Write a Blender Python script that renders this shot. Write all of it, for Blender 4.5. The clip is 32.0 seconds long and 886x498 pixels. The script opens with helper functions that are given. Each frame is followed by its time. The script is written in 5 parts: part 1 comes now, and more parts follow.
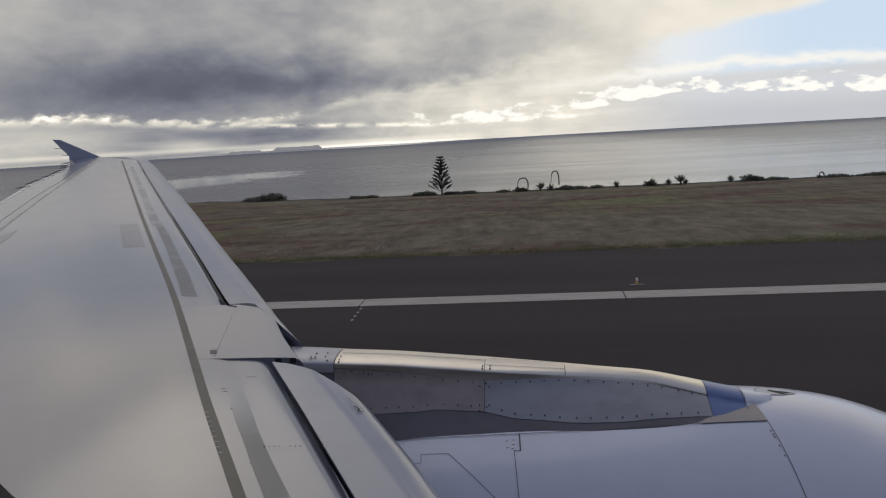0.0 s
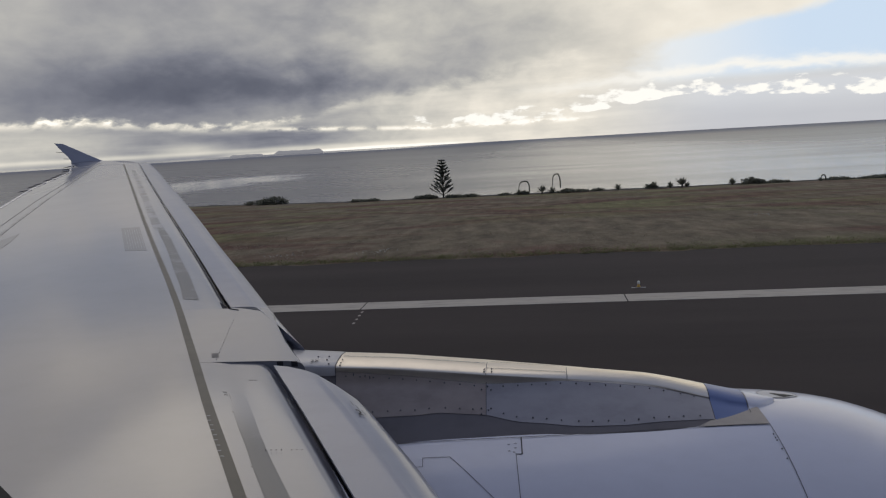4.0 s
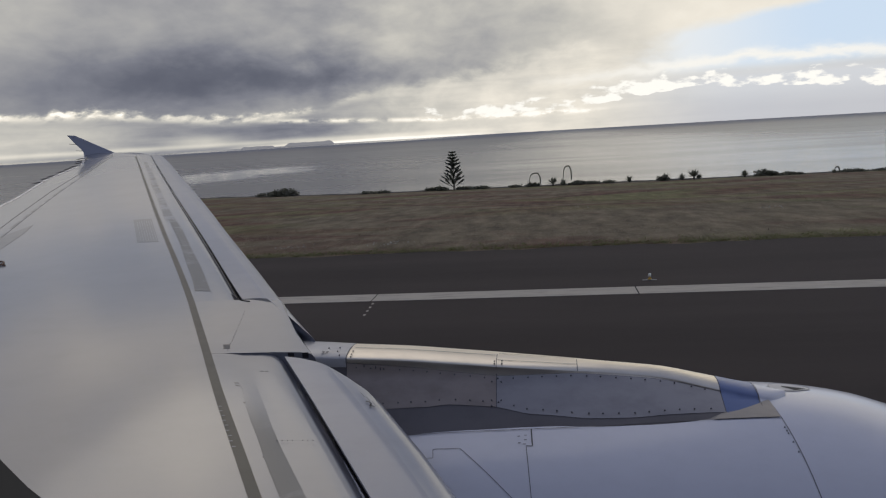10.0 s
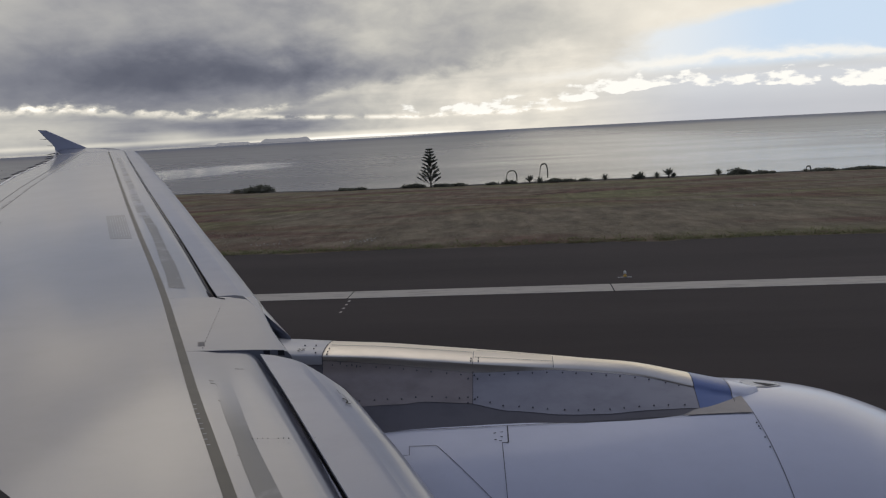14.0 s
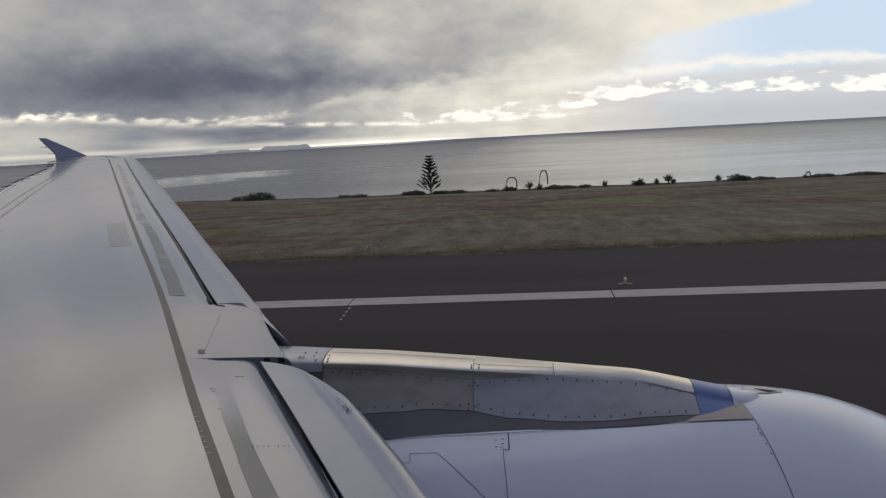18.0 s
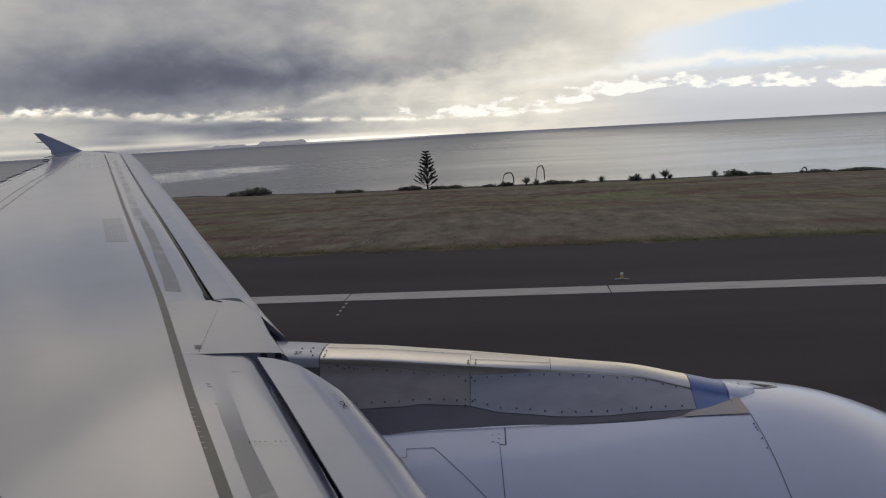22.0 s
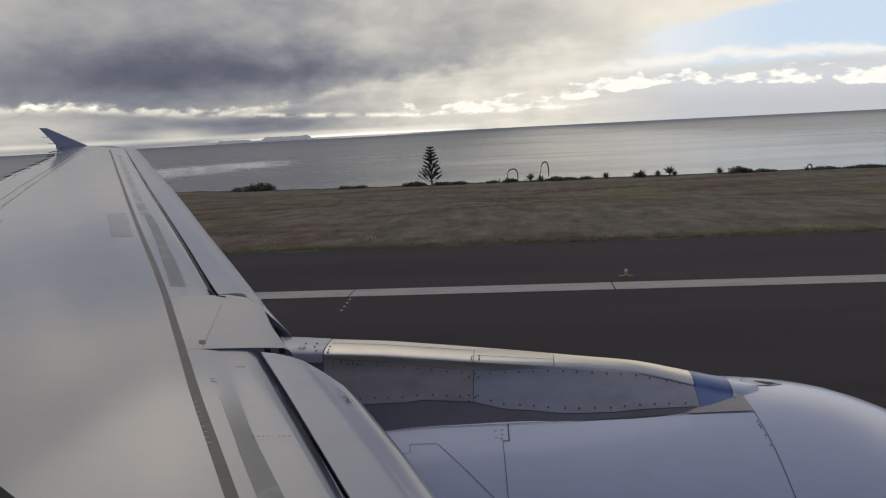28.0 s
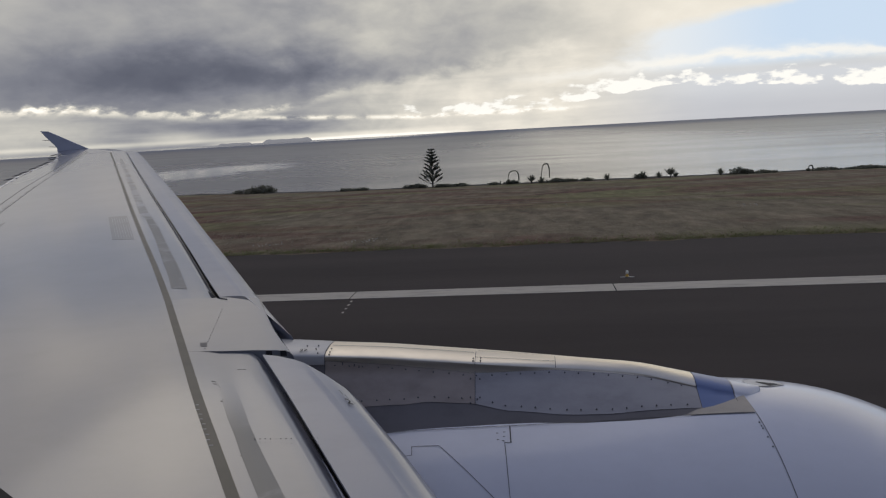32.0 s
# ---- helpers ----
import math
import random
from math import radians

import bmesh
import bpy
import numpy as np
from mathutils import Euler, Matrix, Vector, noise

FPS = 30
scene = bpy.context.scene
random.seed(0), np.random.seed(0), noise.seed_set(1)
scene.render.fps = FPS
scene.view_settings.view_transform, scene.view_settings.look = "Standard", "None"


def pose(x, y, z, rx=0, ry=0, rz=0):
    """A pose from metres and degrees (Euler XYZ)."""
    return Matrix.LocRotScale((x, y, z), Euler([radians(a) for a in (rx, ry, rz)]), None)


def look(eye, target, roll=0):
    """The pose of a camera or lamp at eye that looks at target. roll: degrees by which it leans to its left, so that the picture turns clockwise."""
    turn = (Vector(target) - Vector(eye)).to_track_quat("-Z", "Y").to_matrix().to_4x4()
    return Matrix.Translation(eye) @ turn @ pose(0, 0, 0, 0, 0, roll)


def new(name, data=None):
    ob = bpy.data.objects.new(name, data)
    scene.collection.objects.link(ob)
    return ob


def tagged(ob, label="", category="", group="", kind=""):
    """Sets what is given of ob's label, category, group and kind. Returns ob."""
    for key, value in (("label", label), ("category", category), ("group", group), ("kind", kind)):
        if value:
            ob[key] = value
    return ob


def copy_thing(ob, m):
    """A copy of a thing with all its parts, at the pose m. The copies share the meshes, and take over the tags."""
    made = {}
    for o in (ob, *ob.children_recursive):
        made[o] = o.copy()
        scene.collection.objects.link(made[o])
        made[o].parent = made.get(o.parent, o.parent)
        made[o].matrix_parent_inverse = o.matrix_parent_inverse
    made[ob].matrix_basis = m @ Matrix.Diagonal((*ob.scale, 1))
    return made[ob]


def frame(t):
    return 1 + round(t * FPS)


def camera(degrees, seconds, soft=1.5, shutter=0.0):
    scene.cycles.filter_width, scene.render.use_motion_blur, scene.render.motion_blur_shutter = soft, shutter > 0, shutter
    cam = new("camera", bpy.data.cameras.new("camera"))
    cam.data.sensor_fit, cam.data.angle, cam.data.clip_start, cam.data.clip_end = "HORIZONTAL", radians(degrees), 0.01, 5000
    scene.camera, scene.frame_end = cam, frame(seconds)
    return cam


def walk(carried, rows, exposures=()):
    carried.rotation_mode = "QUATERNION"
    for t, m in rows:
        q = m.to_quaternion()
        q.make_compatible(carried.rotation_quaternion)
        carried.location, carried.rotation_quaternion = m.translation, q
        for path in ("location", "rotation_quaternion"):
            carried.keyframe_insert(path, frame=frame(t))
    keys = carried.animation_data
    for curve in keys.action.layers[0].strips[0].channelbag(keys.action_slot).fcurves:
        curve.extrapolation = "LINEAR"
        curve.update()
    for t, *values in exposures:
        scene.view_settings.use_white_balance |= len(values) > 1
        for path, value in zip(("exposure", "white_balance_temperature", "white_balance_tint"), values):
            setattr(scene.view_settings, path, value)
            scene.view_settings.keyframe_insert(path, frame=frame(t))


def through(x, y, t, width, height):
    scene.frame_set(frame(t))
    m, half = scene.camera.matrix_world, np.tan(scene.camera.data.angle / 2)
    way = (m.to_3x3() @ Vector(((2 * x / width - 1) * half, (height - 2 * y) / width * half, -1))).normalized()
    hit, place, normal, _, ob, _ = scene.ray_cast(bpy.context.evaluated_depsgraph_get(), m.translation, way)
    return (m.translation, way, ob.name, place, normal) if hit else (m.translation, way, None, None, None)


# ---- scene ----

# The aircraft stands on the runway: x runs forward along it, y outboard over the wing, z up.

# ---------------------------------------------------------------- camera
cam = camera(60.0, 32.0, soft=1.2)
# seconds, x, y, z, then the three turns in degrees
PATH = [
    (0, 0.000, 0.000, 4.504, 81.65, 3.20, 6.49),
    (0.5, 0.000, 0.000, 4.504, 81.74, 3.22, 6.52),
    (1, 0.000, 0.000, 4.504, 81.78, 3.01, 6.58),
    (1.5, 0.000, 0.000, 4.504, 81.62, 3.26, 6.38),
    (2, 0.000, 0.000, 4.504, 81.94, 3.10, 6.55),
    (2.5, 0.000, 0.000, 4.504, 81.92, 2.97, 6.44),
    (3, 0.000, 0.000, 4.504, 81.93, 3.15, 6.47),
    (3.5, 0.000, 0.000, 4.504, 81.95, 3.30, 6.60),
    (5.5, 0.000, 0.000, 4.504, 81.60, 3.16, 6.60),
    (6, 0.000, 0.000, 4.504, 81.77, 3.28, 6.83),
    (6.5, 0.000, 0.000, 4.504, 81.69, 3.33, 6.79),
    (7, 0.000, 0.000, 4.504, 81.66, 3.21, 6.94),
    (7.5, 0.000, 0.000, 4.504, 81.59, 3.22, 6.99),
    (8, 0.000, 0.000, 4.504, 81.70, 3.08, 7.03),
    (8.5, 0.000, 0.000, 4.504, 81.85, 2.99, 7.20),
    (9, 0.000, 0.000, 4.504, 81.89, 2.95, 7.68),
    (9.5, 0.000, 0.000, 4.504, 81.43, 3.09, 7.51),
    (10, 0.000, 0.000, 4.504, 81.34, 3.31, 7.38),
    (10.5, 0.000, 0.000, 4.504, 81.50, 3.34, 7.52),
    (11, 0.000, 0.000, 4.504, 81.45, 3.28, 7.65),
    (11.5, 0.000, 0.000, 4.504, 81.34, 2.98, 7.52),
    (12, 0.000, 0.000, 4.504, 81.32, 2.90, 7.07),
    (12.5, 0.000, 0.000, 4.504, 81.07, 3.03, 6.27),
    (13, 0.000, 0.000, 4.504, 81.29, 3.08, 6.15),
    (13.5, 0.000, 0.000, 4.504, 81.13, 2.96, 5.70),
    (14, 0.000, 0.000, 4.504, 81.04, 2.94, 5.68),
    (14.5, 0.000, 0.000, 4.504, 80.99, 2.88, 5.65),
    (16.5, 0.000, 0.000, 4.504, 81.64, 3.02, 5.70),
    (17, 0.000, 0.000, 4.504, 81.58, 3.05, 5.69),
    (17.5, 0.000, 0.000, 4.504, 81.38, 3.15, 5.56),
    (18, 0.000, 0.000, 4.504, 81.55, 3.08, 5.67),
    (18.5, 0.000, 0.000, 4.504, 81.20, 3.00, 5.59),
    (19, 0.000, 0.000, 4.504, 81.43, 3.03, 5.73),
    (19.5, 0.000, 0.000, 4.504, 81.22, 3.04, 5.63),
    (20, 0.000, 0.000, 4.504, 81.11, 3.03, 5.63),
    (20.5, 0.000, 0.000, 4.504, 81.26, 3.03, 5.69),
    (21, 0.000, 0.000, 4.504, 81.22, 3.05, 5.66),
    (21.5, 0.000, 0.000, 4.504, 81.17, 2.98, 5.58),
    (22, 0.000, 0.000, 4.504, 81.19, 3.06, 5.43),
    (22.5, 0.000, 0.000, 4.504, 81.39, 2.91, 5.80),
    (23, 0.000, 0.000, 4.504, 81.21, 2.94, 5.64),
    (23.5, 0.000, 0.000, 4.504, 81.13, 2.90, 5.52),
    (24, 0.000, 0.000, 4.504, 81.32, 2.95, 5.60),
    (24.5, 0.000, 0.000, 4.504, 81.29, 3.02, 5.66),
    (25, 0.000, 0.000, 4.504, 81.25, 3.05, 5.56),
    (25.5, 0.000, 0.000, 4.504, 81.22, 3.28, 5.66),
    (27.5, 0.000, 0.000, 4.504, 81.01, 2.99, 5.80),
    (28, 0.000, 0.000, 4.504, 80.91, 2.90, 5.75),
    (28.5, 0.000, 0.000, 4.504, 81.00, 2.85, 5.71),
    (29, 0.000, 0.000, 4.504, 81.02, 2.98, 5.72),
    (29.5, 0.000, 0.000, 4.504, 81.00, 3.15, 5.78),
    (30, 0.000, 0.000, 4.504, 80.94, 3.03, 5.69),
    (30.5, 0.000, 0.000, 4.504, 81.01, 3.05, 5.75),
    (31, 0.000, 0.000, 4.504, 81.09, 3.04, 5.73),
    (31.5, 0.000, 0.000, 4.504, 81.04, 2.99, 5.79),
    (32, 0.000, 0.000, 4.504, 81.06, 3.08, 5.81),
]
walk(cam, [(t, pose(x, y, z, rx, ry, rz)) for t, x, y, z, rx, ry, rz in PATH])

# ---------------------------------------------------------------- light
SUN_AZ, SUN_EL = -24.0, 52.0          # degrees: azimuth from +y towards +x, elevation


class Nodes:
    """Short way to write a node tree."""

    def __init__(self, tree):
        self.tree = tree
        tree.nodes.clear()

    def add(self, kind, **sockets):
        node = self.tree.nodes.new(kind)
        for key, value in sockets.items():
            self.set(node.inputs[key.replace("_", " ")], value)
        return node

    def set(self, socket, value):
        if isinstance(value, bpy.types.NodeSocket):
            self.tree.links.new(value, socket)
        else:
            socket.default_value = value

    def math(self, op, a, b=0.0, c=0.0, clamp=False):
        node = self.tree.nodes.new("ShaderNodeMath")
        node.operation, node.use_clamp = op, clamp
        for socket, value in zip(node.inputs, (a, b, c)):
            self.set(socket, value)
        return node.outputs[0]

    def mix(self, f, a, b):
        node = self.tree.nodes.new("ShaderNodeMix")
        node.data_type = "RGBA"
        self.set(node.inputs[0], f)
        for socket, value in ((node.inputs[6], a), (node.inputs[7], b)):
            self.set(socket, value if isinstance(value, bpy.types.NodeSocket) else (*value, 1.0))
        return node.outputs[2]

    def smooth(self, v, lo, hi):
        node = self.tree.nodes.new("ShaderNodeMapRange")
        node.interpolation_type = "SMOOTHSTEP"
        for key, value in (("Value", v), ("From Min", lo), ("From Max", hi)):
            self.set(node.inputs[key], value)
        return node.outputs[0]

    def noise(self, vector, scale, detail=4.0, rough=0.55, warp=0.0):
        node = self.add("ShaderNodeTexNoise", Vector=vector, Scale=scale, Detail=detail, Roughness=rough, Distortion=warp)
        return node.outputs["Fac"]

    def scaled(self, vector, x, y, z):
        node = self.tree.nodes.new("ShaderNodeVectorMath")
        node.operation = "MULTIPLY"
        self.set(node.inputs[0], vector)
        node.inputs[1].default_value = (x, y, z)
        return node.outputs[0]

    def ramp(self, f, stops):
        node = self.tree.nodes.new("ShaderNodeValToRGB")
        els = node.color_ramp.elements
        while len(els) < len(stops):
            els.new(0.5)
        for el, (p, c) in zip(els, stops):
            el.position, el.color = p, (*c, 1.0)
        self.set(node.inputs[0], f)
        return node.outputs[0]


world = bpy.data.worlds.new("sky")
scene.world = world
world.use_nodes = True
w = Nodes(world.node_tree)
ray = w.add("ShaderNodeTexCoord").outputs["Generated"]
sep = w.add("ShaderNodeSeparateXYZ", Vector=ray)
rx, ry, rz = sep.outputs
az = w.math("MULTIPLY", w.math("ARCTAN2", rx, ry), 57.2958)          # degrees, from +y towards +x
el = w.math("MULTIPLY", w.math("ARCSINE", rz), 57.2958)
flat = w.scaled(ray, 1.0, 1.0, 2.2)
big = w.noise(flat, 3.4, 3.0, 0.5, 0.3)
mid = w.noise(flat, 11.0, 4.0, 0.52, 0.4)
fine = w.noise(flat, 38.0, 5.0, 0.55, 0.2)
lumps = w.noise(w.scaled(ray, 1.0, 1.0, 2.4), 42.0, 6.0, 0.55, 0.15)
lobes = w.noise(w.scaled(ray, 1.0, 1.0, 1.7), 21.0, 5.0, 0.55, 0.25)
streaks = w.noise(w.scaled(ray, 1.0, 1.0, 9.0), 9.0, 5.0, 0.55, 0.3)


def centred(v, k):
    return w.math("MULTIPLY", w.math("SUBTRACT", v, 0.5), k)


azw = w.math("ADD", az, centred(mid, 8.0))
elw = w.math("ADD", el, centred(w.noise(flat, 12.0, 5.0, 0.55, 0.3), 2.2))


def blob(a, e, wa, we, aa=azw, ee=elw):
    """A soft bump of the sky, 1 at its middle: azimuth, elevation and half widths in degrees."""
    da = w.math("DIVIDE", w.math("SUBTRACT", aa, a), wa)
    de = w.math("DIVIDE", w.math("SUBTRACT", ee, e), we)
    r2 = w.math("ADD", w.math("MULTIPLY", da, da), w.math("MULTIPLY", de, de))
    return w.math("EXPONENT", w.math("MULTIPLY", r2, -1.0))


def total(first, *terms):
    out = first
    for k, v in terms:
        out = w.math("ADD", out, w.math("MULTIPLY", v, k))
    return out


def by_az(stops, top=1.0, of=az):
    """A value that runs with the azimuth: stops of (degrees, value)."""
    f = w.math("DIVIDE", w.math("ADD", of, 45.0), 80.0)
    grey = w.ramp(f, [((d + 45.0) / 80.0, (v / top,) * 3) for d, v in stops])
    return w.math("MULTIPLY", w.add("ShaderNodeSeparateColor", Color=grey).outputs[0], top)


def bell(v, centre, half):
    """1 where v is at its centre, falling off within half."""
    d = w.math("DIVIDE", w.math("SUBTRACT", v, centre), half)
    return w.math("EXPONENT", w.math("MULTIPLY", w.math("MULTIPLY", d, d), -1.0))


TONES = [(0.0, (0.085, 0.092, 0.125)), (0.12, (0.128, 0.136, 0.172)), (0.22, (0.205, 0.212, 0.248)), (0.35, (0.345, 0.344, 0.353)),
         (0.52, (0.53, 0.515, 0.475)), (0.78, (0.83, 0.778, 0.682)), (1.0, (1.05, 1.01, 0.92))]
# the upper deck, darkest over the far headland, paler towards +x
deck = total(by_az([(-40, 0.38), (-28, 0.37), (-18, 0.39), (-10, 0.44), (-4, 0.47), (2, 0.60), (8, 0.74), (16, 0.80), (30, 0.80)]),
             (0.30, w.math("SUBTRACT", big, 0.5)), (0.16, w.math("SUBTRACT", mid, 0.5)), (0.05, w.math("SUBTRACT", fine, 0.5)), (0.30, w.math("MULTIPLY", w.math("SUBTRACT", lobes, 0.5), by_az([(-40, 0.45), (-20, 0.5), (-14, 0.9), (-8, 1.0), (4, 0.8), (12, 0.3), (30, 0.2)]))),
             (-0.24, blob(-26.0, 4.5, 13, 2.6)), (-0.07, blob(-25.0, 4.6, 5.0, 1.5)), (-0.12, blob(-14.5, 4.2, 6, 1.3)),
             (-0.09, blob(-1.0, 7.0, 6, 1.5)), (0.12, blob(-9.5, 7.7, 4.0, 1.9)), (-0.22, blob(-2.6, 4.1, 1.5, 0.45)), (0.06, blob(-35, 9.5, 6, 2)))
# its ragged lower edge
base = w.math("ADD", by_az([(-42, 2.85), (-31, 2.75), (-28, 2.4), (-24, 2.1), (-20, 2.0), (-18.3, 2.2), (-15, 2.6), (-11.5, 3.5), (-7.4, 3.8), (-4.4, 4.3), (2, 5.2), (30, 5.4)], 6.0), w.math("ADD", centred(lumps, 0.9), centred(lobes, 1.3)))
below = w.math("DIVIDE", w.math("SUBTRACT", base, el), by_az([(-40, 0.20), (-14, 0.22), (-8, 0.5), (0, 1.0), (30, 1.2)], 2.0))
below = w.smooth(below, -1.0, 1.0)
# the brighter air under it: a glowing lip, a thin far line, grey bands
under = total(by_az([(-42, 0.40), (-32, 0.36), (-27, 0.26), (-20, 0.24), (-14, 0.42), (-10, 0.56), (-6, 0.66), (2, 0.72), (10, 0.66), (30, 0.60)]), (0.26, w.math("SUBTRACT", streaks, 0.5)), (0.42, w.math("MULTIPLY", w.math("SUBTRACT", lobes, 0.5), by_az([(-40, 0.7), (-26, 0.4), (-16, 0.5), (-11, 1.0), (0, 0.9), (8, 0.4), (30, 0.2)]))))
lip = bell(el, w.math("SUBTRACT", base, 0.30), by_az([(-40, 0.24), (-29, 0.26), (-25, 0.34), (-20, 0.32), (-16, 0.22), (0, 0.2)]))
lip = w.math("MULTIPLY", lip, by_az([(-42, 0.5), (-36, 0.75), (-30, 0.75), (-28.4, 0.48), (-22, 0.48), (-19, 0.42), (-17.6, 0.40), (-16, 0.10), (-13, 0.02), (0, 0.0)]))
line = bell(el, w.math("MAXIMUM", w.math("MULTIPLY_ADD", az, -0.045, 0.60), 0.97), 0.15)
line = w.math("MULTIPLY", line, by_az([(-27, 0.0), (-21, 0.15), (-18, 0.55), (-15, 0.55), (-12, 0.35), (-6, 0.5), (0, 0.5), (3, 0.3), (5, 0.0)]))
ragged = w.smooth(lumps, 0.34, 0.60)
under = total(under, (1.0, w.math("MULTIPLY", lip, w.math("MULTIPLY", w.math("MULTIPLY_ADD", ragged, 0.7, 0.4), w.math("MULTIPLY_ADD", w.smooth(lobes, 0.38, 0.60), 0.75, 0.45)))), (1.0, w.math("MULTIPLY", line, ragged)),
              (0.26, blob(-24.8, 0.35, 2.6, 0.36, az, el)), (0.26, w.math("MULTIPLY", bell(el, 0.0, 0.17), by_az([(-45, 0.9), (-20, 1.0), (-10, 0.7), (0, 0.0)]))), (0.75, w.math("MULTIPLY", bell(el, -0.30, 0.15), by_az([(-24, 0.0), (-20, 0.6), (-12, 1.0), (-8, 0.7), (-3, 0.0)]))), (0.20, blob(-35, 1.0, 5, 0.9, az, el)), (-0.10, blob(-16, 0.9, 5, 0.5)))
light = total(0.0, (1.0, w.math("MULTIPLY", deck, w.math("SUBTRACT", 1.0, below))), (1.0, w.math("MULTIPLY", under, below)))
shown = w.ramp(light, TONES)
# the clear gap: pale blue under the deck's slanting edge
sky = w.add("ShaderNodeTexSky")
sky.sky_type, sky.sun_disc = "NISHITA", False
sky.sun_elevation, sky.sun_rotation = radians(SUN_EL), radians(SUN_AZ)
blue = w.mix(0.94, w.mix(0.92, sky.outputs[0], (0.0, 0.0, 0.0)), (0.60, 0.72, 0.87))
blue = w.mix(w.smooth(az, 8.0, 19.0), (0.78, 0.81, 0.83), blue)
rim = w.math("ADD", w.math("MULTIPLY_ADD", az, 0.17, 4.2), centred(mid, 1.6))
gap = w.math("MULTIPLY", w.smooth(w.math("ADD", az, centred(mid, 10.0)), 5.0, 11.5), w.math("SUBTRACT", 1.0, w.smooth(w.math("SUBTRACT", el, rim), -0.45, 0.45)))
shown = w.mix(w.math("MULTIPLY", gap, w.smooth(el, 2.6, 3.6)), shown, blue)
# grey-blue air under the gap, thick over the sea's rim
haze = w.math("MULTIPLY", w.math("SUBTRACT", 1.0, w.smooth(el, 2.4, 3.6)), w.smooth(az, 2.0, 14.0))
shown = w.mix(w.math("MULTIPLY", haze, 0.85), shown, w.mix(w.smooth(el, 0.2, 2.4), (0.52, 0.535, 0.585), (0.63, 0.655, 0.70)))
# a long sheet of white cloud across the gap, and rows of small cumulus with level bases
sheet_el = w.math("ADD", by_az([(-5, 3.1), (3, 3.3), (10.7, 3.65), (14.0, 4.0), (18.0, 3.75), (23.4, 3.5), (32, 3.4)], 6.0), w.math("ADD", centred(lumps, 0.9), centred(mid, 0.9)))
sheet = w.math("MULTIPLY", bell(el, sheet_el, w.math("MULTIPLY_ADD", mid, 0.55, 0.05)), by_az([(-2, 0.0), (4, 0.6), (10, 0.95), (16, 0.9), (24, 0.85), (32, 0.8)]))
shown = w.mix(sheet, shown, (0.92, 0.895, 0.835))
row = by_az([(-8, 1.0), (-3, 1.05), (1.5, 1.1), (3.2, 1.6), (8.8, 2.25), (12, 2.35), (14, 2.0), (18, 1.85), (22.6, 1.6), (32, 1.5)], 4.0)
rise = w.math("SUBTRACT", el, w.math("ADD", row, centred(w.noise(flat, 24.0, 3.0, 0.5), 0.9)))
heap = w.math("MULTIPLY", bell(rise, 0.18, 0.72), w.smooth(rise, -0.36, -0.14))
heap = w.math("MULTIPLY", heap, w.math("MULTIPLY_ADD", w.smooth(w.noise(flat, 27.0, 2.0, 0.5), 0.36, 0.58), 0.62, 0.48))
heap = w.math("MULTIPLY", heap, by_az([(-12, 0.0), (-7, 0.5), (-4, 0.75), (1.5, 0.6), (4, 0.9), (7, 1.2), (11, 1.1), (13, 0.72), (17, 0.9), (19.5, 0.72), (23, 0.85), (32, 0.8)], 1.2))
puffs = w.math("MULTIPLY", w.smooth(total(lumps, (0.38, heap)), 0.645, 0.80), w.smooth(heap, 0.05, 0.3))
shown = w.mix(w.math("MULTIPLY", puffs, 0.95), shown, (1.0, 0.975, 0.91))
# overhead the cover is blue-grey with paler breaks, brightest about the hidden sun
toward = Vector((math.sin(radians(SUN_AZ)) * math.cos(radians(SUN_EL)), math.cos(radians(SUN_AZ)) * math.cos(radians(SUN_EL)), math.sin(radians(SUN_EL))))
node = w.tree.nodes.new("ShaderNodeVectorMath")
node.operation = "DOT_PRODUCT"
w.set(node.inputs[0], ray)
node.inputs[1].default_value = toward
near = node.outputs["Value"]
over = w.noise(w.scaled(ray, 1.0, 1.0, 1.5), 8.0, 3.0, 0.5, 0.4)
azh, elh = w.math("ADD", az, centred(big, 16.0)), w.math("ADD", el, centred(w.noise(flat, 5.0, 3.0, 0.5), 10.0))
over = total(0.395, (0.86, w.math("SUBTRACT", over, 0.5)), (0.10, w.smooth(near, 0.88, 1.0)), (0.17, blob(-37, 23.5, 9, 3.0, azh, elh)),
             (0.38, blob(-33, 31, 9, 5, azh, elh)), (0.14, blob(-33, 12.5, 4, 1.6, azh, elh)), (-0.11, blob(-30, 17.5, 12, 3.2, azh, elh)))
roof = w.ramp(over, [(0.0, (0.17, 0.19, 0.26)), (0.28, (0.275, 0.308, 0.385)), (0.42, (0.415, 0.415, 0.445)), (0.56, (0.61, 0.56, 0.51)), (0.90, (0.98, 0.88, 0.74)), (1.0, (1.1, 1.0, 0.86))])
roof = w.mix(w.math("MULTIPLY", w.smooth(total(el, (24.0, w.math("SUBTRACT", big, 0.5))), 30.0, 46.0), 0.9), roof, (0.185, 0.22, 0.33))
high = w.smooth(el, 9.5, 16.0)
shown = w.mix(w.math("MULTIPLY", high, w.math("SUBTRACT", 1.0, w.math("MULTIPLY", w.smooth(az, 2.0, 12.0), w.math("SUBTRACT", 1.0, w.smooth(el, 20.0, 40.0))))), shown, roof)
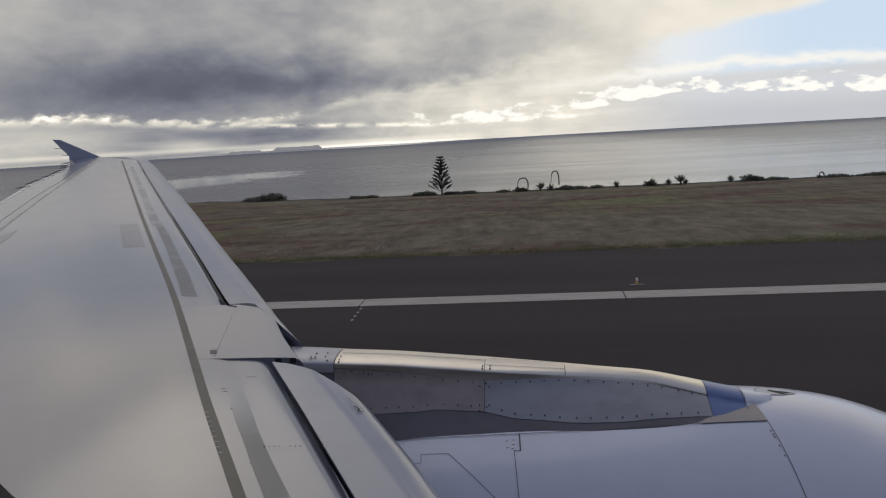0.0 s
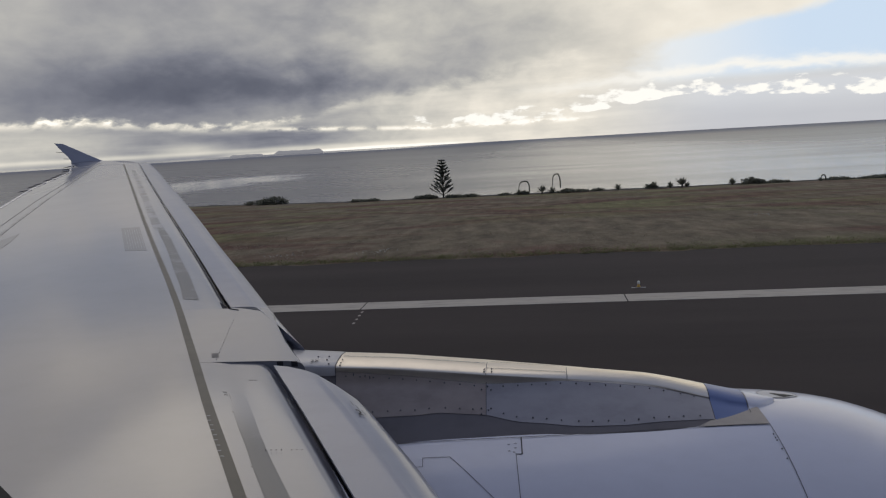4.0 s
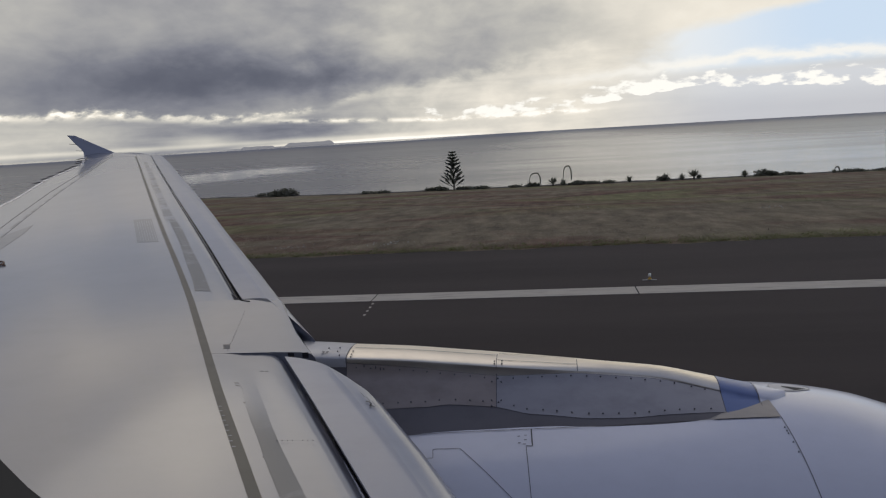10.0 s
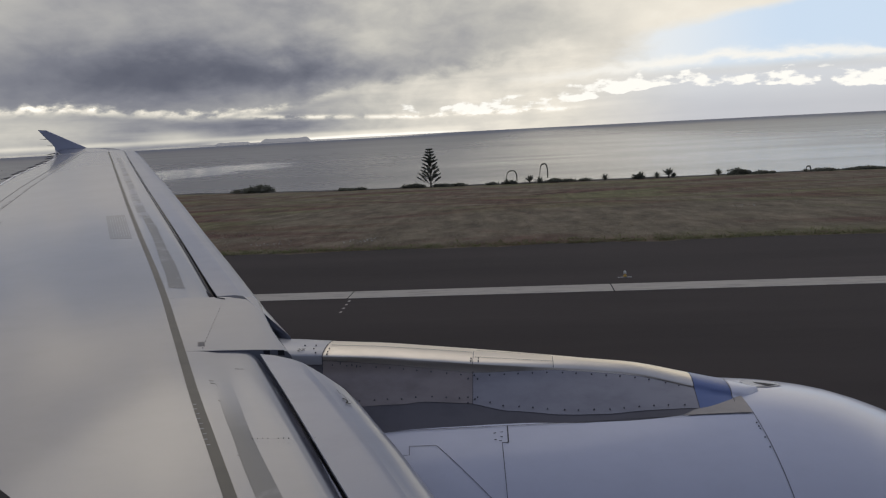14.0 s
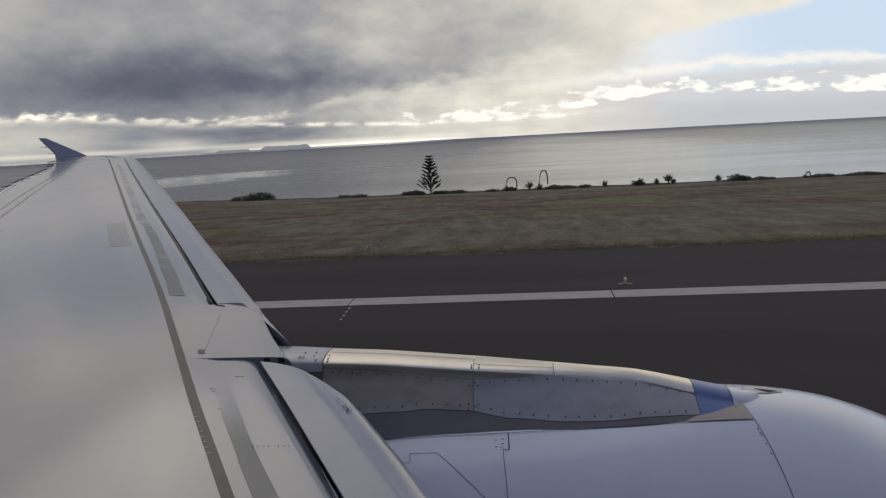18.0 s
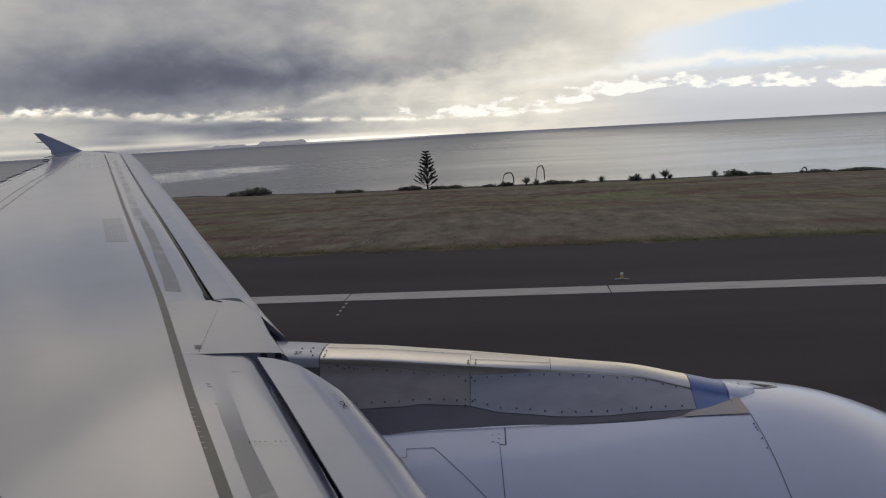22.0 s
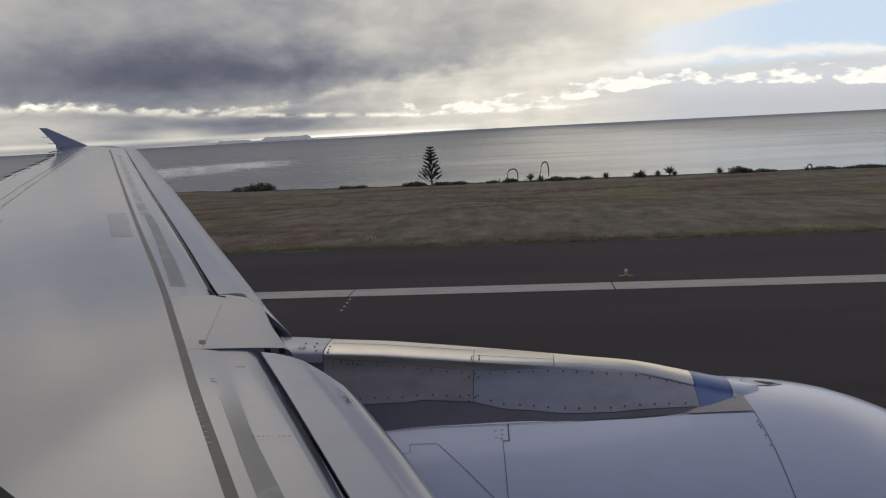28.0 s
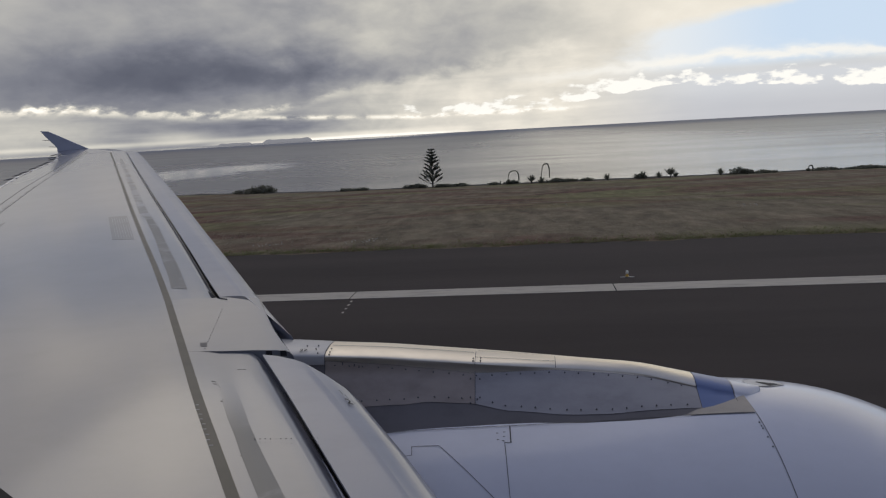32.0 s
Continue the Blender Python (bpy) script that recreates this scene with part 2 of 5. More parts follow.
# away from the sun the cover is broken and bluer
away = w.smooth(w.math("MULTIPLY", ry, -1.0), -0.25, 0.5)
shown = w.mix(w.math("MULTIPLY", away, 0.78), shown, (0.165, 0.20, 0.32))
bg = w.add("ShaderNodeBackground", Color=shown, Strength=1.0)
w.tree.links.new(bg.outputs[0], w.add("ShaderNodeOutputWorld").inputs[0])

sun_data = bpy.data.lights.new("sun", "SUN")
sun_data.energy, sun_data.angle, sun_data.color = 0.30, radians(50), (1.0, 0.92, 0.80)
sun = new("sun", sun_data)
sun.matrix_world = look(toward * 100, (0, 0, 0))
scene.view_settings.exposure = 0.05


# ---------------------------------------------------------------- materials
def material(name, build):
    mat = bpy.data.materials.new(name)
    mat.use_nodes = True
    n = Nodes(mat.node_tree)
    shader = n.add("ShaderNodeBsdfPrincipled")
    n.tree.links.new(shader.outputs[0], n.add("ShaderNodeOutputMaterial").inputs[0])
    place = n.add("ShaderNodeNewGeometry").outputs["Position"]
    build(n, shader, place)
    return mat


def bump(n, shader, height, strength, distance):
    n.set(shader.inputs["Normal"], n.add("ShaderNodeBump", Height=height, Strength=strength, Distance=distance).outputs[0])


def painted(name, colour, rough, dirt=0.10, metal=0.0, coat=0.0, streak=(0.5, 0.9, 1.0), wave=0.0):
    """Aircraft paint or bare metal: faint mottling, streaks along the airflow, small specks."""
    def build(n, s, p):
        blot = n.noise(p, 1.3, 4, 0.55)
        run = n.noise(n.scaled(p, *streak), 9.0, 6, 0.65)
        speck = n.smooth(n.noise(p, 70.0, 2, 0.5), 0.68, 0.78)
        dark = tuple(0.62 * c for c in colour)
        worn = n.math("MULTIPLY", n.smooth(total_in(n, run, 0.5, blot), 0.62, 1.05), dirt * 4.0, clamp=True)
        col = n.mix(worn, colour, dark)
        n.set(s.inputs["Base Color"], n.mix(n.math("MULTIPLY", speck, dirt), col, tuple(0.3 * c for c in colour)))
        n.set(s.inputs["Roughness"], n.math("MULTIPLY_ADD", blot, 0.10, rough - 0.05))
        n.set(s.inputs["Metallic"], metal)
        n.set(s.inputs["Coat Weight"], coat)
        n.set(s.inputs["Coat Roughness"], 0.11)
        n.set(s.inputs["Coat IOR"], 1.85)
        if wave:
            bump(n, s, n.noise(p, 2.2, 2, 0.4), wave, 0.05)
    return material(name, build)


def total_in(n, a, k, b):
    return n.math("MULTIPLY_ADD", b, k, a)


def plain(name, colour, rough, metal=0.0, grain=30.0, spread=0.25):
    def build(n, s, p):
        f = n.noise(p, grain, 4, 0.6)
        lo, hi = tuple(c * (1 - spread) for c in colour), tuple(min(1.0, c * (1 + spread)) for c in colour)
        n.set(s.inputs["Base Color"], n.mix(f, lo, hi))
        n.set(s.inputs["Roughness"], rough)
        n.set(s.inputs["Metallic"], metal)
    return material(name, build)


WING = painted("wing_grey_paint", (0.17, 0.175, 0.198), 0.34, 0.04, coat=1.0, wave=0.04)
SLAT = painted("slat_paint", (0.245, 0.258, 0.315), 0.36, 0.06, coat=0.55)
NACELLE = painted("nacelle_white_paint", (0.62, 0.63, 0.71), 0.25, 0.03, coat=0.3)
PYLON_TOP = painted("pylon_bare_metal", (0.80, 0.725, 0.61), 0.33, 0.08, metal=0.9)
PYLON_AFT = painted("pylon_brownish_panel", (0.37, 0.312, 0.275), 0.36, 0.16, metal=0.3)
PYLON_SIDE = painted("pylon_grey_panel", (0.38, 0.36, 0.365), 0.36, 0.14, metal=0.3)
AFT = painted("fairing_light_grey_paint", (0.46, 0.445, 0.44), 0.32, 0.10, coat=0.5)
PYLON_LOW = painted("pylon_lower_metal", (0.17, 0.155, 0.155), 0.42, 0.12, metal=0.2)
PYLON_TIP = painted("pylon_blue_tip", (0.15, 0.20, 0.38), 0.30, 0.08)
PALE = painted("pale_inlet_metal", (0.50, 0.50, 0.52), 0.4, 0.08, metal=0.2)
TAN = painted("tan_sealed_panel", (0.40, 0.355, 0.31), 0.4, 0.12)
STRIPE = painted("olive_sealant", (0.082, 0.073, 0.052), 0.46, 0.16, coat=0.10)
PATCH = plain("worn_grey_walkway", (0.27, 0.27, 0.27), 0.5, 0.0, 9.0, 0.3)


def scuffed(low, high, lo, hi, coat, fade=None):
    """Paint rubbed through in uneven patches."""
    def build(n, s, p):
        f = n.smooth(n.math("MULTIPLY_ADD", n.noise(n.scaled(p, 1.0, 1.4, 1.0), 2.1, 7, 0.68, 1.0), 1.0, 0.0), lo, hi)
        if fade:
            f = n.math("MAXIMUM", f, n.smooth(n.add("ShaderNodeSeparateXYZ", Vector=p).outputs[1], *fade))
        n.set(s.inputs["Base Color"], n.mix(f, low, high))
        n.set(s.inputs["Roughness"], n.math("MULTIPLY_ADD", f, -0.12, 0.48))
        n.set(s.inputs["Coat Weight"], n.math("MULTIPLY_ADD", f, 0.55 if fade else 0.18, coat))
        n.set(s.inputs["Coat Roughness"], 0.13)
        n.set(s.inputs["Coat IOR"], 1.85)
    return build


BAY = material("worn_bay_paint", scuffed((0.105, 0.106, 0.105), (0.15, 0.153, 0.162), 0.50, 0.70, 0.40))
BAY_INNER = material("worn_inner_bay_paint", scuffed((0.105, 0.106, 0.105), (0.17, 0.175, 0.198), 0.56, 0.80, 0.40, (2.9, 3.42)))
FAINT = material("faded_grey_patch", scuffed((0.12, 0.12, 0.12), (0.168, 0.172, 0.192), 0.42, 0.58, 0.66))
PLACARD = painted("grey_placard", (0.125, 0.125, 0.13), 0.45, 0.10, coat=0.8)
RUBBER = plain("black_rubber", (0.02, 0.02, 0.022), 0.7)
GAP_SHADE = plain("dark_gap_shade", (0.030, 0.028, 0.032), 0.95)
FASTENER = plain("dark_fastener", (0.09, 0.09, 0.10), 0.45, 0.5)
FENCE = painted("blue_grey_tip_paint", (0.40, 0.415, 0.49), 0.4, 0.08)
FUSELAGE = painted("fuselage_grey_paint", (0.13, 0.15, 0.22), 0.3, 0.05)
TRIM = plain("window_trim_plastic", (0.016, 0.017, 0.022), 0.5)
TIE = plain("brown_tie_ring", (0.16, 0.09, 0.06), 0.5, 0.2)
BRIGHT = plain("bright_bare_edge", (0.72, 0.72, 0.74), 0.26, 0.9)
STEEL = plain("gear_steel", (0.4, 0.4, 0.42), 0.4, 0.8)


def asphalt(n, s, p):
    patchy = n.noise(n.scaled(p, 0.05, 0.35, 1.0), 1.0, 5, 0.6)
    grit = n.noise(p, 45.0, 3, 0.7)
    col = n.mix(patchy, (0.0220, 0.0172, 0.0160), (0.076, 0.061, 0.056))
    n.set(s.inputs["Base Color"], n.mix(n.math("MULTIPLY", grit, 0.22), col, (0.055, 0.052, 0.052)))
    n.set(s.inputs["Roughness"], 0.9)
    n.set(s.inputs["Specular IOR Level"], 0.18)
    bump(n, s, grit, 0.5, 0.01)


def grass_ground(n, s, p):
    band = n.noise(n.scaled(p, 0.026, 0.020, 1.0), 1.9, 5, 0.58, 0.6)
    tuft = n.noise(n.scaled(p, 0.55, 0.16, 1.0), 1.5, 8, 0.72)
    tuft = n.smooth(tuft, 0.16, 0.88)
    dry = n.mix(tuft, (0.070, 0.058, 0.040), (0.315, 0.262, 0.182))
    red = n.mix(tuft, (0.066, 0.040, 0.031), (0.228, 0.136, 0.102))
    green = n.mix(tuft, (0.078, 0.080, 0.038), (0.300, 0.284, 0.146))
    col = n.mix(n.smooth(band, 0.43, 0.56), dry, red)
    col = n.mix(n.smooth(n.noise(n.scaled(p, 0.024, 0.018, 1.0), 2.0, 5, 0.58), 0.47, 0.66), col, green)
    n.set(s.inputs["Base Color"], col)
    n.set(s.inputs["Roughness"], 0.95)
    n.set(s.inputs["Specular IOR Level"], 0.1)
    bump(n, s, tuft, 0.9, 0.15)


def road_paint(n, s, p):
    wear = n.noise(n.scaled(p, 0.6, 3.0, 1.0), 2.0, 6, 0.65)
    n.set(s.inputs["Base Color"], n.mix(n.smooth(wear, 0.42, 0.78), (0.43, 0.39, 0.33), (0.27, 0.24, 0.205)))
    n.set(s.inputs["Roughness"], 0.75)


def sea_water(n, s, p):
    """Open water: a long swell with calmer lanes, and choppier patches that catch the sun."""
    wide = n.noise(n.scaled(p, 0.0012, 0.0045, 1.0), 1.0, 5, 0.6, 0.6)
    lane = n.noise(n.scaled(p, 0.004, 0.016, 1.0), 1.0, 4, 0.6, 0.5)
    chop = n.noise(n.scaled(p, 0.08, 0.2, 1.0), 1.0, 6, 0.7)
    apart = n.add("ShaderNodeSeparateXYZ", Vector=p)
    px, py = apart.outputs[0], apart.outputs[1]

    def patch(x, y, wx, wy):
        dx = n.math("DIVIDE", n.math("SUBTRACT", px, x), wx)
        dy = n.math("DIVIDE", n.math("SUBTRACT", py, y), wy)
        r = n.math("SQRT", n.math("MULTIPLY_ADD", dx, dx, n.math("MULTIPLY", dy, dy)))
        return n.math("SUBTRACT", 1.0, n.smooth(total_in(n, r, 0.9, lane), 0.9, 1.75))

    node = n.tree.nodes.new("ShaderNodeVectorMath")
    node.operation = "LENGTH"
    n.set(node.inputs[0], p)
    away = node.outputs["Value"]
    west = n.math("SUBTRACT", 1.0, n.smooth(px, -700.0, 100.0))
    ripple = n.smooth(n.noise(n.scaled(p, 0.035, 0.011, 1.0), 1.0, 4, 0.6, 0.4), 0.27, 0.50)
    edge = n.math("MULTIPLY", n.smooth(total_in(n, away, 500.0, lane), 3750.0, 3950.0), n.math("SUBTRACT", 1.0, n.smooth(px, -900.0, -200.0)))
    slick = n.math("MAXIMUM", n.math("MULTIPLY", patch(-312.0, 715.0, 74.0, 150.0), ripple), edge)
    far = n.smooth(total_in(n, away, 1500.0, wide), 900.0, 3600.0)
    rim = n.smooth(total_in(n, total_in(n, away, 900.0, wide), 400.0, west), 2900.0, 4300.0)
    # far water's base colour painted bluer, standing in for the sky it reflects
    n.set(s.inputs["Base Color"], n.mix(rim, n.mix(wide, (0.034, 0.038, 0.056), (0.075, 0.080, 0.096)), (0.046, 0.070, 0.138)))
    rough = n.math("MULTIPLY_ADD", far, 0.10, n.math("MULTIPLY_ADD", n.smooth(px, -140.0, 60.0), -0.10, n.math("MULTIPLY_ADD", lane, 0.16, 0.18)))
    rough = n.math("MULTIPLY_ADD", rim, 0.15, n.math("MULTIPLY_ADD", n.smooth(px, 120.0, 420.0), 0.10, rough))
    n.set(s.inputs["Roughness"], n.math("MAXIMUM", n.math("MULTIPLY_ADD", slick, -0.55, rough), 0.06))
    n.set(s.inputs["IOR"], 1.33)
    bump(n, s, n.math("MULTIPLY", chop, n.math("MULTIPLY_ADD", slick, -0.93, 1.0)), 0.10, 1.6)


ASPHALT = material("dark_asphalt", asphalt)
GRASS = material("dry_grass_ground", grass_ground)
LINE = material("worn_white_paint", road_paint)
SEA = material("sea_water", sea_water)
EDGE = plain("dark_rubble_bank", (0.045, 0.042, 0.038), 0.95, 0.0, 3.0, 0.5)
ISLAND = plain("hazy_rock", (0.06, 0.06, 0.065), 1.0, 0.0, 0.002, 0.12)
# grey glow painted onto the far rock in place of the haze
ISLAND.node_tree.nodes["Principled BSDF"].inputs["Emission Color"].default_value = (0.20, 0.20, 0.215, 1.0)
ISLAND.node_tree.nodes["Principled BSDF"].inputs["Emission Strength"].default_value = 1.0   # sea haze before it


def leafy(name, colour, rough, grain, spread, through):
    """Leaves: a matt upper side, and part of the light from behind shining through."""
    mat = plain(name, colour, rough, 0.0, grain, spread)
    n = mat.node_tree
    skin_node = n.nodes["Principled BSDF"]
    clear = n.nodes.new("ShaderNodeBsdfTranslucent")
    clear.inputs["Color"].default_value = (*(min(1.0, 2.0 * c) for c in colour), 1.0)
    blend = n.nodes.new("ShaderNodeMixShader")
    blend.inputs[0].default_value = through
    n.links.new(skin_node.outputs[0], blend.inputs[1])
    n.links.new(clear.outputs[0], blend.inputs[2])
    n.links.new(blend.outputs[0], n.nodes["Material Output"].inputs[0])
    return mat


LEAF = leafy("dark_green_leaf", (0.120, 0.122, 0.092), 0.8, 5.0, 0.4, 0.35)
PINE = leafy("pine_needles", (0.120, 0.130, 0.105), 0.85, 6.0, 0.4, 0.4)
BARK = plain("grey_brown_bark", (0.15, 0.13, 0.11), 0.9, 0.0, 12.0, 0.4)
STALK = plain("dry_flower_stalk", (0.19, 0.18, 0.13), 0.8, 0.0, 12.0, 0.3)
STRAW = leafy("dry_straw_blades", (0.20, 0.17, 0.125), 0.9, 2.0, 0.5, 0.3)
VERGE = leafy("green_verge_blades", (0.135, 0.142, 0.062), 0.9, 2.0, 0.5, 0.4)
PETAL = plain("white_flowers", (0.38, 0.37, 0.33), 0.8)
YELLOW = plain("yellow_lamp_paint", (0.50, 0.30, 0.05), 0.5)
RENDERED = plain("white_rendered_wall", (0.70, 0.69, 0.65), 0.85, 0.0, 3.0, 0.08)
WHITE = painted("white_cabinet_paint", (0.72, 0.72, 0.70), 0.4, 0.06)
GLASS = plain("pale_lamp_glass", (0.72, 0.70, 0.62), 0.2)
JOINT = plain("dark_joint_filler", (0.02, 0.02, 0.02), 0.9)


# ---------------------------------------------------------------- mesh helpers
def part(name, bm, mat, parent=None, label="", smooth=True):
    mesh = bpy.data.meshes.new(name)
    bmesh.ops.recalc_face_normals(bm, faces=bm.faces[:])
    for f in bm.faces:
        f.smooth = smooth
    bm.to_mesh(mesh)
    bm.free()
    mesh.materials.append(mat)
    ob = new(name, mesh)
    if parent:
        ob.parent = parent
    return tagged(ob, label)


def holder(name, place, label, category, group="", kind=""):
    ob = new(name)
    ob.location = place
    return tagged(ob, label, category, group, kind)


def grid(bm, rows, close=False, caps=False):
    """Faces over rows of points; close joins each row's ends, caps fills the first and last row."""
    made = [[bm.verts.new(p) for p in row] for row in rows]
    for a, b in zip(made, made[1:]):
        n = len(a)
        for i in range(n if close else n - 1):
            j = (i + 1) % n
            bm.faces.new((a[i], a[j], b[j], b[i]))
    if caps:
        bm.faces.new(made[0][::-1])
        bm.faces.new(made[-1])
    return made


def box(bm, x0, x1, y0, y1, z0, z1, edge=0.0):
    m = Matrix.Translation(((x0 + x1) / 2, (y0 + y1) / 2, (z0 + z1) / 2)) @ Matrix.Diagonal((x1 - x0, y1 - y0, z1 - z0, 1))
    made = bmesh.ops.create_cube(bm, size=1.0, matrix=m)
    if edge:
        edges = list({e for v in made["verts"] for e in v.link_edges})
        bmesh.ops.bevel(bm, geom=edges, offset=edge, segments=2, affect="EDGES", profile=0.6)


def tube(bm, points, radii, sides=8):
    rows = []
    for i, (p, r) in enumerate(zip(points, radii)):
        p = Vector(p)
        a, b = Vector(points[max(0, i - 1)]), Vector(points[min(len(points) - 1, i + 1)])
        d = (b - a).normalized()
        u = d.orthogonal().normalized() if abs(d.y) > 0.99 else d.cross(Vector((0, 1, 0))).normalized()
        v = d.cross(u)
        rows.append([p + r * (math.cos(2 * math.pi * k / sides) * u + math.sin(2 * math.pi * k / sides) * v) for k in range(sides)])
    grid(bm, rows, close=True, caps=True)


def along(table, v):
    """Straight interpolation in a short table of (v, value)."""
    xs, ys = zip(*table)
    return float(np.interp(v, xs, ys))


def eased(table, v, span=0.5):
    return (along(table, v - span) + 2 * along(table, v) + along(table, v + span)) / 4


# ---------------------------------------------------------------- ground, runway, sea
def edge_y(x):
    """Where the sloping ground ends above the sea."""
    return 120.8 - 0.10 * min(420.0, max(-40.0, x)) + min(26.0, 0.65 * max(0.0, -30.0 - x)) + 0.7 * math.sin(x * 0.055) + 0.4 * math.sin(x * 0.19)


def ground_z(y):
    """The grass falls gently from the paved shoulder towards the sea."""
    return -0.0512 * max(0.0, y - 29.5)


bm = bmesh.new()
ring = [(4950 * math.cos(2 * math.pi * k / 128), 4950 * math.sin(2 * math.pi * k / 128)) for k in range(128)]
grid(bm, [[(x * r, y * r, -25.0) for x, y in ring] for r in (0.004, 0.06, 0.2, 0.5, 1.0)], close=True, caps=False)
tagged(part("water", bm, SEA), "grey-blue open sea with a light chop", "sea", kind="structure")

bm = bmesh.new()
rows = []
for x in [-2600, -1800, -1100, -700] + [-450 + 5 * k for k in range(181)] + [700, 1100, 1800, 2600]:
    e = edge_y(x)
    fall = [28.4, 29.5] + [29.5 + (e - 29.5) * f for f in (0.1, 0.25, 0.4, 0.55, 0.7, 0.85, 1.0)]
    rows.append([(x, -2600, -0.02), (x, -600, -0.02), (x, -160, -0.02), (x, 28.3, -0.02)] + [(x, y, ground_z(y) - (0.02 if y < 29 else 0) + 0.12 * math.sin(x * 0.11 + y * 0.15) * min(1, max(0, y - 30) / 20)) for y in fall[:-1]]
                + [(x, e, ground_z(e)), (x, e + 3, ground_z(e) - 3.0), (x, e + 12, -16), (x, e + 24, -26)])
grid(bm, rows)
ground = tagged(part("ground", bm, GRASS), "dry grass strip with reddish bare soil beside the runway", "ground", kind="structure")

bm = bmesh.new()
grid(bm, [[(x, y, 0.0) for y in (-33, 10, 20.4, 21.5, 28.7 + 0.18 * math.sin(x * 0.9) + 0.14 * math.sin(x * 2.3))] for x in np.linspace(-300, 300, 601)])
runway = tagged(part("road", bm, ASPHALT), "dark asphalt runway with its paved shoulder", "runway", kind="structure")

# edge line in slabs of paint with dark joints between
for k in range(-14, 11):
    bm = bmesh.new()
    x0 = -4.9 + 7.23 * k
    box(bm, x0 + 0.018, x0 + 7.212, 20.27, 21.17, 0.002, 0.012)
    part("line_slab", bm, LINE, runway, "worn white edge line" if k == 0 else "", smooth=False)
    bm = bmesh.new()
    box(bm, x0 - 0.018, x0 + 0.018, 20.27, 21.17, 0.001, 0.006)
    part("line_joint", bm, JOINT, runway, smooth=False)
for k in range(4):
    bm = bmesh.new()
    box(bm, -4.81 + 0.02 * k, -4.75 + 0.02 * k, 19.90 - 0.42 * k, 20.03 - 0.42 * k, 0.002, 0.006)
    part("joint_dash", bm, LINE, runway, smooth=False)

# marks further along the runway: broad touchdown bars, and the bar across its end
for y0, y1 in ((17.36, 19.14), (13.86, 15.62), (-19.14, -17.36), (-15.62, -13.86)):
    for k in range(4):
        bm = bmesh.new()
        box(bm, 25.6 + 7.23 * k + 0.03, 25.6 + 7.23 * (k + 1) - 0.03, y0, y1, 0.002, 0.012)
        part("touchdown_bar", bm, LINE, runway, smooth=False)
for k in range(6):
    bm = bmesh.new()
    box(bm, 58.4, 60.1, -20.4 + 6.8 * k + 0.03, -20.4 + 6.8 * (k + 1) - 0.03, 0.002, 0.012)
    part("end_bar", bm, LINE, runway, smooth=False)
bm = bmesh.new()
grid(bm, [[(x, y, ground_z(y) + 0.16) for y in (28.9, 40, 60, 80, 100, 114)] for x in (61, 80, 110, 150)])
tagged(part("apron", bm, ASPHALT), "dark asphalt apron beyond the grass", "apron", kind="structure")

bm = bmesh.new()
rows = []
for x in np.linspace(-250, 250, 401):
    e = edge_y(x)
    h = 0.13 + 0.12 * noise.noise((x * 0.18, 0, 0)) + 0.08 * noise.noise((x * 0.9, 3, 0))
    z0 = ground_z(e)
    rows.append([(x, e - 2.6, z0 + 0.05), (x, e - 1.5, z0 + h * 0.8), (x, e - 0.6, z0 + h), (x, e + 0.4, z0 + h * 0.9), (x, e + 1.6, z0 - 1.6)])
grid(bm, rows)
tagged(part("edge_bank", bm, EDGE), "low dark earth bank along the cliff edge", "bank", kind="structure")

# ---------------------------------------------------------------- wing
def ref_x(y):
    return -0.2 - 0.62 * (y - 2.55)


def on_wing(y, c, dz=0.0):
    """A point c metres behind the reference line, dz above the wing's plane."""
    return Vector((ref_x(y) - c, y, 3.25 + 0.1 * (y - 2.55) + dz))


FRONT = [(0, 0.31), (2.5, 0.18), (3.4, 0.105), (4.1, 0.19), (4.8, 0.177), (5.7, 0.144), (7.0, 0.116), (8.2, 0.073), (9.8, 0.037), (11.3, 0.018), (13.0, -0.02), (13.9, -0.01)]
TRAIL = [(0, 5.9), (4.7, 4.2), (9.7, 2.62), (11.4, 2.26), (12.5, 1.88), (13.3, 1.62), (14.9, 1.55)]
GAP = [(0, 0.63), (2.5, 0.492), (3.1, 0.462), (3.8, 0.425), (4.9, 0.446), (5.3, 0.428), (6.1, 0.400), (7.25, 0.372), (9.0, 0.333), (12.0, 0.248), (14.1, 0.18)]
SEAL = [(0, 1.05), (2.5, 0.922), (3.3, 0.893), (4.1, 0.845), (4.85, 0.802), (5.6, 0.776), (6.8, 0.749), (8.3, 0.705), (9.2, 0.672), (12.6, 0.55), (14.5, 0.49)]


def thick(y):
    return along([(0, 1.35), (4, 1.0), (14.9, 0.35)], y)


